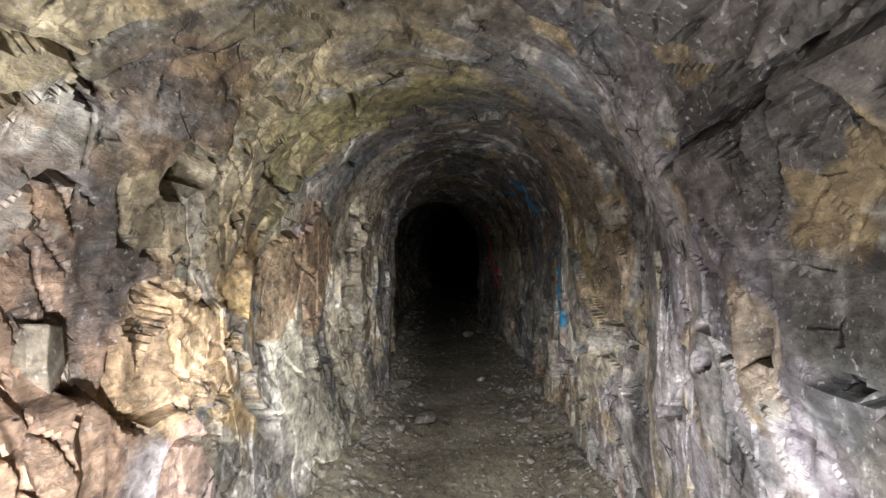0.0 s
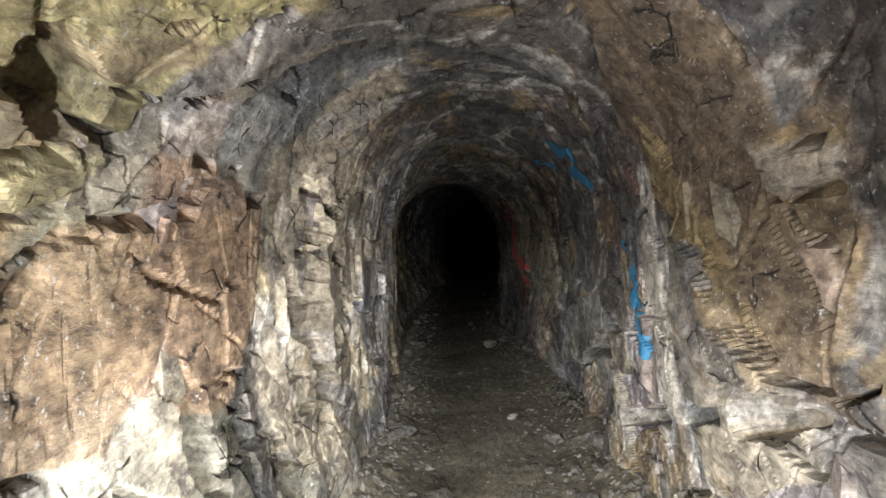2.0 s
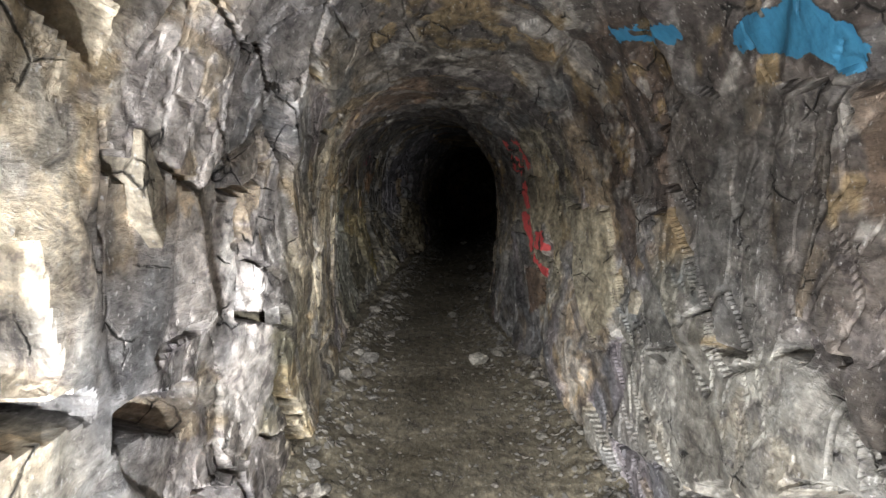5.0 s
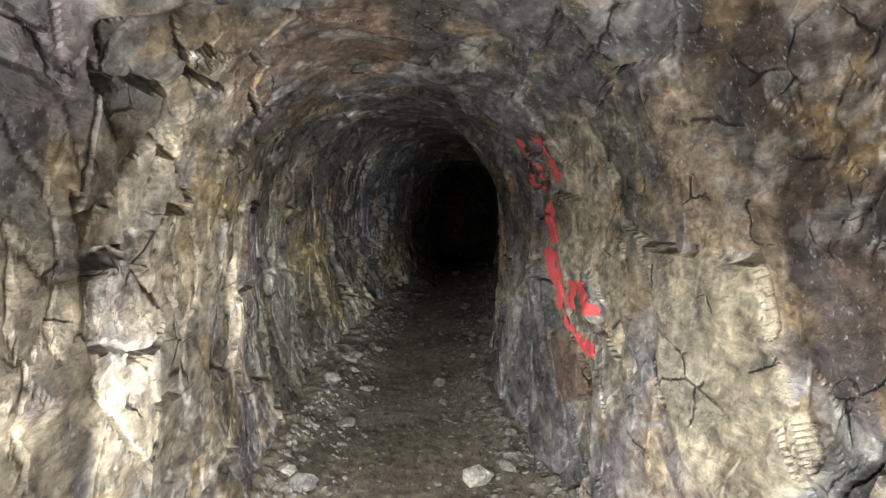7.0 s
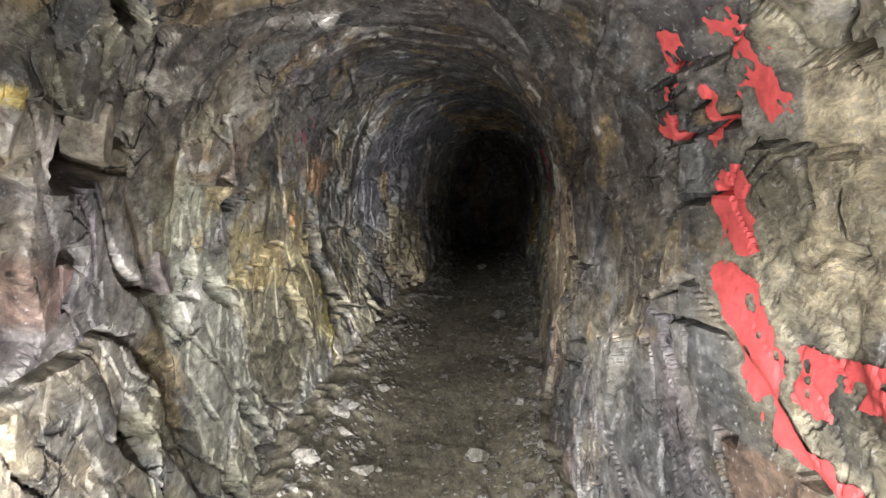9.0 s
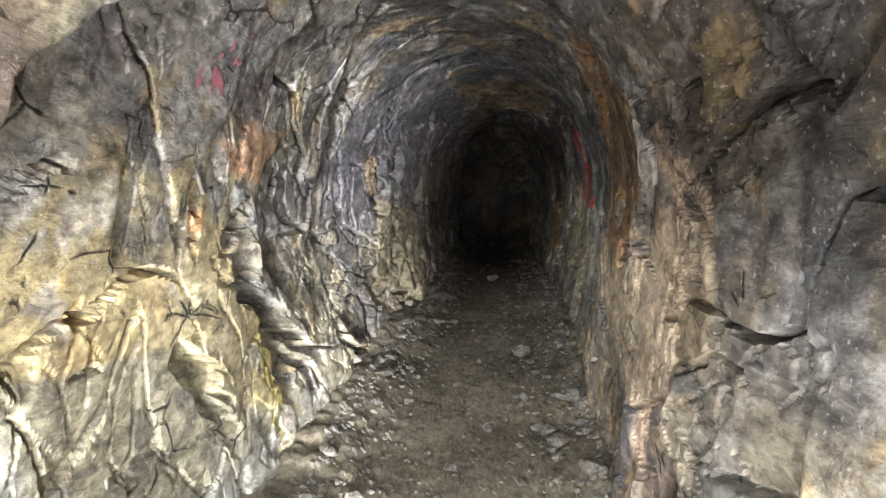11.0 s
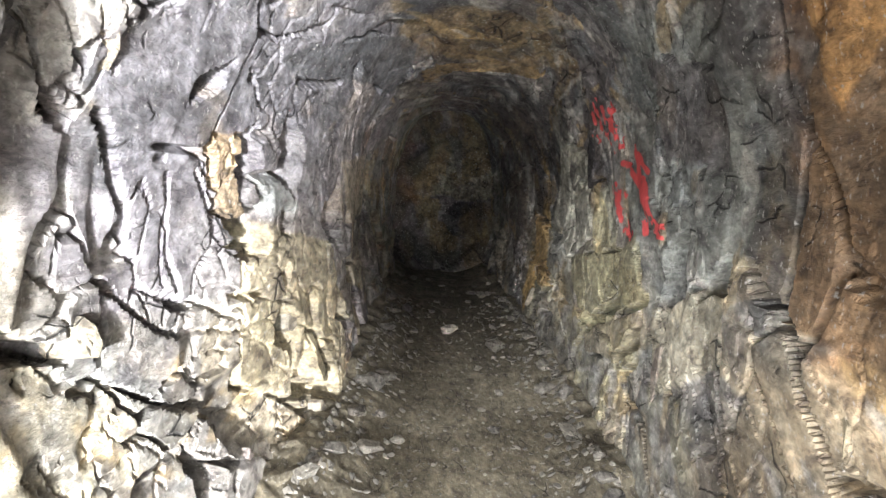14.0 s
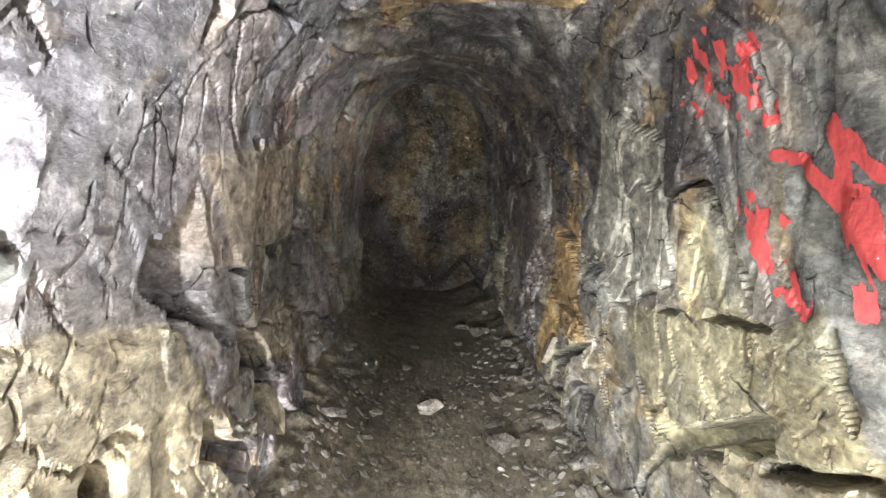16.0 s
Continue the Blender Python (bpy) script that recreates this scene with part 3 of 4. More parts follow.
facet((0.46, 0.32, 0.20), 0.85, 0.02, (3.32, 1.41), (4.02, 1.44), (3.94, 1.15), (3.80, 0.95), (3.47, 0.97), (3.35, 1.14), (3.29, 1.30))
facet((0.62, 0.58, 0.45), 0.85, 0.02, (3.34, 1.12), (3.58, 0.72), (3.10, 0.91), (3.10, 1.01))
facet((0.54, 0.49, 0.29), 0.85, 0.03, (2.72, 1.48), (3.04, 1.53), (2.93, 1.41), (2.81, 1.38))
facet((0.44, 0.35, 0.22), 0.8, 0.03, (2.72, 1.67), (3.12, 1.85), (3.19, 1.77), (2.95, 1.64))
facet((0.50, 0.50, 0.48), 0.5, 0, (3.17, 1.64), (4.00, 1.80), (3.84, 1.52), (3.24, 1.52))
facet((0.68, 0.64, 0.55), 0.9, 0.03, (4.75, 3.45), (4.44, 3.57), (4.16, 4.07), (4.45, 4.11), (4.73, 3.60))
facet((0.36, 0.27, 0.14), 0.8, 0.02, (4.26, 3.06), (3.98, 3.34), (3.50, 3.72), (3.74, 3.63), (4.44, 3.36))
facet((0.42, 0.38, 0.32), 0.8, 0.03, (3.54, 3.27), (3.14, 3.30), (3.20, 3.39), (3.48, 3.40))
facet((0.56, 0.44, 0.36), 0.7, 0.02, (3.44, 3.48), (3.28, 3.49), (3.22, 3.57), (3.32, 3.62))
facet((0.42, 0.33, 0.22), 0.8, 0.01, (4.85, 1.60), (4.99, 1.64), (5.02, 1.55), (4.91, 1.50))
facet((0.30, 0.21, 0.14), 0.6, 0, (4.81, 1.36), (4.93, 1.37), (4.88, 1.31), (4.79, 1.28))
facet((0.52, 0.47, 0.34), 0.85, 0.04, (8.51, 3.51), (7.84, 3.54), (7.52, 3.86), (7.85, 4.10), (8.22, 3.89))
facet((0.11, 0.09, 0.08), 0.8, -0.03, (7.00, 2.88), (7.03, 3.14), (6.94, 3.50), (7.48, 3.50))
facet((0.17, 0.16, 0.15), 0.7, 0, (6.77, 3.12), (5.82, 3.25), (5.99, 3.72), (6.38, 3.87), (6.89, 3.52))
facet((0.40, 0.39, 0.35), 0.7, 0.03, (7.20, 3.99), (6.02, 3.73), (5.38, 3.89), (6.18, 4.21), (7.55, 4.45))
facet((0.62, 0.55, 0.50), 0.85, 0.02, (4.85, 3.49), (4.70, 3.46), (4.72, 3.77), (4.75, 3.68))
facet((0.19, 0.11, 0.10), 0.8, 0, (4.88, 3.19), (4.68, 3.22), (4.72, 3.37), (4.88, 3.30))
facet((0.24, 0.17, 0.12), 0.7, 0, (5.81, 3.28), (5.34, 3.33), (5.22, 3.46), (5.39, 3.55), (5.74, 3.49))
facet((0.60, 0.46, 0.13), 0.9, 0.01, (8.80, 1.44), (9.04, 1.46), (9.07, 1.42), (8.84, 1.42))
facet((0.24, 0.15, 0.12), 0.8, -0.01, (9.11, 1.20), (9.40, 1.19), (9.26, 1.09), (9.04, 1.11))
facet((0.25, 0.22, 0.23), 0.7, 0, (8.32, 1.56), (8.77, 1.73), (9.00, 1.65), (8.36, 1.49))
facet((0.28, 0.20, 0.11), 0.7, 0, (8.93, 1.80), (9.38, 2.09), (9.97, 1.82), (9.64, 1.68))
facet((0.62, 0.59, 0.53), 0.8, 0.02, (9.62, 1.55), (9.96, 1.66), (10.24, 1.60), (9.90, 1.50))
facet((0.57, 0.50, 0.35), 0.85, 0.02, (9.26, 3.20), (9.00, 3.22), (8.93, 3.39), (8.66, 3.54), (8.56, 3.66), (8.69, 3.89), (8.80, 3.75), (9.00, 3.65), (9.35, 3.65))
facet((0.24, 0.15, 0.10), 0.8, 0, (9.60, 3.95), (9.26, 3.93), (8.99, 4.08), (9.41, 4.27))
facet((0.13, 0.115, 0.11), 0.8, 0, (8.77, 3.04), (8.46, 3.16), (8.53, 3.50), (8.65, 3.46))
facet((0.36, 0.30, 0.14), 0.7, 0, (10.96, 0.61), (11.78, 0.55), (11.30, 0.34), (10.82, 0.49))
facet((0.42, 0.42, 0.41), 0.6, 0.01, (11.24, 4.09), (10.00, 3.83), (9.76, 4.43), (10.42, 4.72))
facet((0.38, 0.38, 0.32), 0.6, 0.02, (10.19, 1.01), (11.63, 0.84), (12.26, 0.12), (10.55, 0.37), (10.14, 0.76))
facet((0.60, 0.39, 0.24), 0.92, 0.03, (11.96, 1.38), (12.53, 1.42), (12.14, 1.22), (11.95, 1.25))
facet((0.60, 0.61, 0.60), 0.9, 0.05, (11.88, 1.24), (12.01, 1.20), (11.99, 1.17), (11.86, 1.18))
facet((0.47, 0.48, 0.46), 0.8, 0.04, (12.02, 1.17), (12.37, 1.17), (12.95, 1.07), (12.42, 1.07), (12.00, 1.12))
facet((0.60, 0.50, 0.14), 0.85, 0.01, (11.99, 0.67), (12.42, 0.47), (12.38, 0.38), (11.99, 0.54))
facet((0.40, 0.20, 0.10), 0.8, 0, (11.54, 1.20), (11.64, 1.19), (11.64, 1.14), (11.56, 1.15))
facet((0.57, 0.50, 0.30), 0.7, 0.02, (11.53, 1.12), (11.88, 0.97), (12.00, 0.76), (12.31, 0.35), (11.48, 0.75))
facet((0.66, 0.64, 0.60), 0.9, 0.02, (12.29, 1.64), (12.41, 1.65), (12.52, 1.54), (12.43, 1.53))
facet((0.27, 0.17, 0.09), 0.8, 0, (13.14, 2.94), (12.04, 3.20), (12.11, 3.62), (12.34, 3.67), (13.45, 3.69))
facet((0.58, 0.37, 0.13), 0.9, 0.02, (12.97, 3.52), (12.65, 3.50), (12.54, 3.60), (12.74, 3.62))
facet((0.55, 0.31, 0.12), 0.8, 0.01, (13.24, 3.08), (12.88, 3.12), (13.18, 3.36), (13.32, 3.15))
facet((0.70, 0.66, 0.60), 0.9, 0.03, (11.98, 3.15), (12.00, 3.33), (11.83, 3.39), (11.87, 3.56), (12.05, 3.56), (12.12, 3.30))
facet((0.57, 0.46, 0.32), 0.75, 0, (13.14, 3.95), (12.19, 3.68), (11.45, 3.55), (11.29, 3.61), (11.20, 3.84), (11.99, 4.21))
facet((0.58, 0.44, 0.32), 0.85, 0.03, (11.62, 3.38), (11.42, 3.44), (11.24, 3.56), (11.29, 3.61), (11.51, 3.49))
facet((0.14, 0.105, 0.09), 0.85, 0, (11.44, 3.20), (11.21, 3.25), (11.29, 3.46), (11.45, 3.38))
facet((0.30, 0.29, 0.32), 0.6, 0, (13.33, 1.43), (14.27, 2.07), (16.21, 1.88), (15.61, 0.81), (13.80, 0.99))
facet((0.57, 0.50, 0.34), 0.75, 0.01, (14.22, 1.18), (15.11, 1.07), (15.48, 0.60), (15.26, 0.06), (14.12, 0.69))
facet((0.50, 0.37, 0.21), 0.75, 0.01, (13.92, 1.35), (14.18, 1.37), (14.23, 1.14), (14.11, 1.18))
facet((0.47, 0.50, 0.49), 0.75, 0.02, (14.27, 1.26), (14.59, 1.28), (14.69, 1.17), (14.39, 1.17))
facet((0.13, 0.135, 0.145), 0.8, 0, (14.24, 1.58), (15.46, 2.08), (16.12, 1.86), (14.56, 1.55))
facet((0.36, 0.25, 0.11), 0.8, 0.02, (15.98, 2.09), (15.62, 2.67), (15.76, 2.78), (16.44, 2.11))
facet((0.17, 0.16, 0.165), 0.8, 0, (14.39, 3.06), (13.72, 3.21), (13.79, 3.46), (14.45, 3.39))
facet((0.60, 0.59, 0.50), 0.85, 0.02, (16.24, 3.15), (15.73, 3.31), (15.61, 3.66), (16.09, 3.86), (16.63, 3.61))
facet((0.52, 0.35, 0.15), 0.9, 0.04, (17.23, 3.61), (16.82, 3.71), (16.34, 4.09), (16.70, 4.17))
facet((0.40, 0.37, 0.23), 0.75, 0.03, (16.01, 3.84), (14.78, 3.61), (14.58, 3.85), (15.49, 4.19))
facet((0.30, 0.26, 0.18), 0.75, 0.05, (15.42, 4.17), (14.63, 3.87), (14.64, 4.02), (14.81, 4.17), (15.38, 4.31))
facet((0.56, 0.52, 0.40), 0.75, 0.02, (14.50, 3.86), (13.97, 3.69), (13.74, 3.69), (13.68, 3.85), (14.28, 4.16))
facet((0.52, 0.45, 0.36), 0.8, 0.02, (15.16, 1.35), (16.50, 1.46), (16.57, 1.13), (15.55, 1.11))

# ---- structure ----
def grid_mesh(name, xyz, colours, material, flip=False, smooth=False):
    """One mesh from a grid of places, with its rock colours."""
    rows, cols = xyz.shape[:2]
    me = bpy.data.meshes.new(name)
    idx = np.arange(rows * cols).reshape(rows, cols)
    quad = np.stack([idx[:-1, :-1], idx[1:, :-1], idx[1:, 1:], idx[:-1, 1:]], -1).reshape(-1, 4)
    if flip:
        quad = quad[:, ::-1]
    me.vertices.add(rows * cols)
    me.vertices.foreach_set("co", xyz.reshape(-1).astype(np.float32))
    me.loops.add(quad.size)
    me.loops.foreach_set("vertex_index", quad.reshape(-1).astype(np.int32))
    me.polygons.add(len(quad))
    me.polygons.foreach_set("loop_start", np.arange(0, quad.size, 4, dtype=np.int32))
    me.update(calc_edges=True)
    me.polygons.foreach_set("use_smooth", np.full(len(quad), smooth))
    att = me.color_attributes.new("rock", "FLOAT_COLOR", "POINT")
    att.data.foreach_set("color", np.concatenate([np.clip(colours, 0, 0.9), np.ones((rows, cols, 1))], -1).reshape(-1).astype(np.float32))
    me.materials.append(material)
    return new(name, me)


YS = np.concatenate([np.arange(-2.6, 0.9, 0.06), np.arange(0.9, 16.4, 0.0096), np.arange(16.4, END + 0.3, 0.03)])
SS = np.linspace(0, SPAN, 481)
GY, GS = np.meshgrid(YS, SS, indexing="ij")


def surface(y, s):
    x, z, nx, nz = profile(y, s)
    h, carve, rand = relief(y, s)
    for axis in (0, 1) * 3:
        h = (np.roll(h, 1, axis) + 2 * h + np.roll(h, -1, axis)) / 4
    h = h + carve
    return np.stack([x + nx * h, y + 0.17 * h, z + nz * h], -1), rand


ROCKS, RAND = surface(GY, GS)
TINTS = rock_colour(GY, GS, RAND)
A, B = int(np.searchsorted(SS, 1.75)), int(np.searchsorted(SS, SPAN - 1.75))
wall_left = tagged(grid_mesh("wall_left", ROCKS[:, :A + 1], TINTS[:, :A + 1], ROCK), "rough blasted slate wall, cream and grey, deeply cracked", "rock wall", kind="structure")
ceiling = tagged(grid_mesh("ceiling", ROCKS[:, A:B + 1], TINTS[:, A:B + 1], ROCK), "arched roof of dark jagged rock, some shade painted into its colour", "rock ceiling", kind="structure")
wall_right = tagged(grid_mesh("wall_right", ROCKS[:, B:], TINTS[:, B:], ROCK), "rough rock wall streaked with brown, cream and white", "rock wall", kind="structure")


def cross_wall(name, y0, facing, label):
    """A face of rock across the gallery."""
    gx, gz = np.meshgrid(np.linspace(-1.5, 2.0, 150), np.linspace(-0.5, 2.6, 130), indexing="ij")
    h, carve, rand = relief(gx + 40 + y0, gz + 0.8)
    place = np.stack([gx, y0 + facing * (h - 0.1) * 1.2, gz], -1)
    # colours cut to 0.4, painting the far end's dimness into the rock
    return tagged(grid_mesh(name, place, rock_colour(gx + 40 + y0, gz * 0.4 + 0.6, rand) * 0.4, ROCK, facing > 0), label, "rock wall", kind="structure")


cross_wall("wall_end", END - 0.1, 1, "brown rock face closing the gallery, dimmed in its colour")
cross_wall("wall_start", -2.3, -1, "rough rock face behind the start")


def floor_height(x, y):
    mid = (keyed(y, LEFT_FOOT) + keyed(y, RIGHT_FOOT)) / 2
    half = (keyed(y, RIGHT_FOOT) - keyed(y, LEFT_FOOT)) / 2
    edge = ramp(np.abs(x - mid) / half, 0.45, 1.15)
    h = keyed(y, FLOOR) + edge * (0.10 + 0.12 * fbm(x * 2.5, y * 2.5, 301, 3)) + 0.05 * fbm(x * 1.2, y * 0.8, 311, 3)
    j, a, b, c, du, dv = cells(x / 0.09, y / 0.07, 321)
    h = h + (0.1 + edge) * ((a - 0.5) * 0.022 + du * (b - 0.5) * 0.03 + dv * (c - 0.5) * 0.02)
    return h + 0.014 * fbm(x * 10, y * 14, 331, 3), edge, a


FY = np.concatenate([np.arange(-2.6, 1.5, 0.06), np.arange(1.5, 17, 0.018), np.arange(17, END + 0.2, 0.03)])
GX, GY2 = np.meshgrid(np.linspace(-1.15, 1.35, 140), FY, indexing="ij")
GX = GX.T
GY2 = GY2.T
FZ, EDGE, FR = floor_height(GX, GY2)
dirt = np.array((0.18, 0.16, 0.115)) * (0.85 + 0.5 * fbm(GX * 3, GY2 * 1.5, 341, 4) + 0.35 * EDGE * (FR - 0.4))[..., None]
floor = tagged(grid_mesh("floor", np.stack([GX, GY2, FZ], -1), dirt, DIRT, True, True), "trodden olive-brown dirt floor with stone chips", "floor", kind="structure")


# ---- loose stones ----
def stone_mesh(name, flat, material, seed, points=16):
    """An angular broken stone about one unit long."""
    r = random.Random(seed)
    bm = bmesh.new()
    for _ in range(points):
        v = Vector((r.gauss(0, 1), r.gauss(0, 1), r.gauss(0, 1))).normalized() * r.uniform(0.8, 1)
        bm.verts.new((v.x * 0.5, v.y * 0.36, v.z * 0.5 * flat))
    res = bmesh.ops.convex_hull(bm, input=bm.verts[:])
    bmesh.ops.delete(bm, geom=[g for g in res["geom_interior"] if isinstance(g, bmesh.types.BMVert)], context="VERTS")
    bmesh.ops.dissolve_limit(bm, angle_limit=0.25, verts=bm.verts[:], edges=bm.edges[:])
    bmesh.ops.bevel(bm, geom=bm.edges[:], offset=0.018, segments=1, affect="EDGES", profile=0.5)
    me = bpy.data.meshes.new(name)
    bm.to_mesh(me)
    bm.free()
    me.materials.append(material)
    return me


STONES = [stone_mesh("stone", 0.3 + 0.06 * (i % 6), STONE, 100 + i) for i in range(14)]


def ground_at(x, y):
    return float(floor_height(np.array([x]), np.array([y]))[0][0])


def lay_stone(x, y, size, label, spin=None, data=None, sink=0.12):
    """One loose stone lying on the floor."""
    me = data or random.choice(STONES)
    ob = new("stone", me)
    low = min(v.co.z for v in me.vertices)
    ob.matrix_world = pose(x, y, ground_at(x, y) - low * size * (1 - sink), random.uniform(-9, 9), random.uniform(-9, 9), random.uniform(0, 360) if spin is None else spin) @ Matrix.Diagonal((size, size, size, 1))
    return tagged(ob, label, "stone", "loose stones on the gallery floor")


# the stones that stand out on the path
WHITE = rock_material("pale_stone", [(0.42, 0.40, 0.35), (0.48, 0.46, 0.40)], 1.5, 0.75)
PALES = [stone_mesh("stone", 0.5, WHITE, 400 + i, 20) for i in range(3)]
lay_stone(0.35, 6.4, 0.10, "small pale square stone on the path", 20, PALES[0])
lay_stone(0.39, 16.5, 0.15, "flat pale stone on the path", 0, PALES[1])
lay_stone(0.34, 9.4, 0.22, "pale grey boulder beside the path", 40, PALES[2])
lay_stone(-0.37, 10.1, 0.17, "grey rounded boulder beside the path")
lay_stone(0.0, 12.3, 0.10, "flat dark stone pressed into the path")
lay_stone(-0.12, 4.85, 0.24, "dark pointed slate shard lying on rubble")

for i in range(290):
    y = 3.2 + 15.5 * (i + random.random()) / 290
    lf, rf = float(keyed(np.array([y]), LEFT_FOOT)[0]), float(keyed(np.array([y]), RIGHT_FOOT)[0])
    k = random.betavariate(0.5, 0.45)
    size = random.choice((0.05, 0.06, 0.07, 0.09, 0.11, 0.15)) * (0.55 if 0.22 < k < 0.72 else 1.1)
    lay_stone(lf + 0.03 + (rf - lf - 0.06) * k, y, size, "angular grey slate fragment lying on the dirt floor")


def scatter_chips(name, count, label):
    """Stone chips too many to count, one mesh."""
    verts, faces = [], []
    shapes = []
    for me in STONES[:6]:
        shapes.append((np.array([v.co[:] for v in me.vertices]), [p.vertices[:] for p in me.polygons]))
    for i in range(count):
        y = 3.0 + 14.5 * random.random()
        lf, rf = float(np.interp(y, *zip(*LEFT_FOOT))), float(np.interp(y, *zip(*RIGHT_FOOT)))
        k = random.betavariate(0.45, 0.4)
        x = lf + (rf - lf) * k
        size = random.uniform(0.015, 0.05) * (0.5 if 0.25 < k < 0.7 else 1)
        co, polys = shapes[i % 6]
        turn = np.array(Euler((random.uniform(-0.4, 0.4), random.uniform(-0.4, 0.4), random.uniform(0, 6.28))).to_matrix())
        base = len(verts)
        verts.extend((co * size) @ turn.T + np.array((x, y, 0)))
        faces.extend(tuple(base + q for q in p) for p in polys)
    verts = np.array(verts)
    n = len(shapes)
    verts[:, 2] += floor_height(verts[:, 0], verts[:, 1])[0] + 0.004
    me = bpy.data.meshes.new(name)
    me.from_pydata(verts.tolist(), [], faces)
    me.materials.append(CHIP)
    tagged(new(name, me), label, "rubble", kind="stuff")


def island_material(name, colours):
    """Chips: a colour of its own for each."""
    m, n, link, bsdf = nodes_of(name)
    geo = n.new("ShaderNodeNewGeometry")
    pick = n.new("ShaderNodeValToRGB")
    pick.color_ramp.elements[0].color = (*colours[0], 1)
    pick.color_ramp.elements[1].color = (*colours[1], 1)
    link.new(geo.outputs["Random Per Island"], pick.inputs[0])
    grain = n.new("ShaderNodeTexNoise")
    grain.inputs["Scale"].default_value = 90
    relief_node = n.new("ShaderNodeBump")
    relief_node.inputs["Strength"].default_value = 0.4
    relief_node.inputs["Distance"].default_value = 0.004
    link.new(grain.outputs["Fac"], relief_node.inputs["Height"])
    link.new(relief_node.outputs[0], bsdf.inputs["Normal"])
    link.new(pick.outputs[0], bsdf.inputs["Base Color"])
    bsdf.inputs["Roughness"].default_value = 0.8
    return m


CHIP = island_material("stone_chips", [(0.08, 0.075, 0.066), (0.21, 0.195, 0.165)])
scatter_chips("rubble", 5200, "scattered grey slate chips along the foot of the walls")


# ---- slabs and blocks standing out of the walls ----
def slab_mesh(seed, material):
    """An angular slab about one unit across with a broken outline and chipped edges; z points out of the wall."""
    r = random.Random(seed)
    n = r.randint(5, 7)
    bm = bmesh.new()
    turn = r.uniform(0, 6.28)
    outline = []
    for i in range(n):
        a = turn + 6.283 * (i + r.uniform(-0.28, 0.28)) / n
        d = r.uniform(0.36, 0.55)
        outline.append((d * math.cos(a), d * math.sin(a)))
    tx, ty = r.uniform(-0.25, 0.25), r.uniform(-0.25, 0.25)
    top = [bm.verts.new((x * 0.94, y * 0.94, 0.5 + tx * x + ty * y + r.uniform(-0.015, 0.015))) for x, y in outline]
    low = [bm.verts.new((x * 1.06, y * 1.06, -0.5)) for x, y in outline]
    bm.faces.new(top)
    for i in range(n):
        bm.faces.new((low[i], low[(i + 1) % n], top[(i + 1) % n], top[i]))
    bm.faces.new(low[::-1])
    bmesh.ops.triangulate(bm, faces=[f for f in bm.faces if len(f.verts) > 4])
    bmesh.ops.bevel(bm, geom=[e for e in bm.edges if e.calc_face_angle(0) > 0.5], offset=0.02, segments=1, affect="EDGES", profile=0.5)
    me = bpy.data.meshes.new("rock_slab")
    bm.to_mesh(me)
    bm.free()
    me.materials.append(material)
    return me


def wall_frame(y, s):
    """A place on the smooth rock wall and the axes along it, up it and out of it."""
    d = 0.06
    yy, ss = np.array([y, y + d, y - d, y, y]), np.array([s, s, s, s + d, s - d])
    x, z, nx, nz = profile(yy, ss)
    h = 0.15 * fbm(yy * 0.6, ss * 0.9, 11, 3)
    p = np.stack([x + nx * h, yy, z + nz * h], -1)
    along = Vector(p[1] - p[2]).normalized()
    across = Vector(p[3] - p[4]).normalized()
    out = along.cross(across).normalized()
    if out.dot(Vector((nx[0], 0, nz[0]))) > 0:
        out = -out
    across = out.cross(along)
    return Vector(p[0]), along, across, out


def set_slab(y, s, wide, tall, thick, spin, proud, parent, data, lean=0.0):
    place, along, across, out = wall_frame(y, s)
    ob = new("rock_slab", data)
    basis = Matrix((along, across, out)).transposed().to_4x4()
    basis.translation = place + out * (proud - thick * 0.5)
    ob.parent = parent
    ob.matrix_world = basis @ pose(0, 0, 0, lean, random.uniform(-10, 10), spin) @ Matrix.Diagonal((wide, tall, thick, 1))
    return ob


SLABS = [slab_mesh(700 + i, SLAB) for i in range(16)]
for i in range(60):
    y = 1.0 + 15.5 * (i + random.random()) / 60
    s = random.uniform(0.3, 1.5)
    size = random.uniform(0.08, 0.2)
    set_slab(y, s, size * random.uniform(0.5, 0.9), size * random.uniform(0.9, 1.7), size * 0.6, random.uniform(10, 35), random.uniform(-0.02, 0.015), wall_left, random.choice(SLABS))
for i in range(60):
    y = 1.0 + 16.5 * (i + random.random()) / 60
    s = SPAN - random.uniform(0.3, 1.4)
    size = random.uniform(0.08, 0.22)
    if 8.8 < y < 10.1 or 14.3 < y < 15.8 or 5.4 < y < 6.9 or 4.6 < y < 5.2:
        continue
    set_slab(y, s, size * random.uniform(0.5, 0.9), size * random.uniform(0.9, 1.7), size * 0.6, random.uniform(-20, 12), random.uniform(-0.02, 0.015), wall_right, random.choice(SLABS))


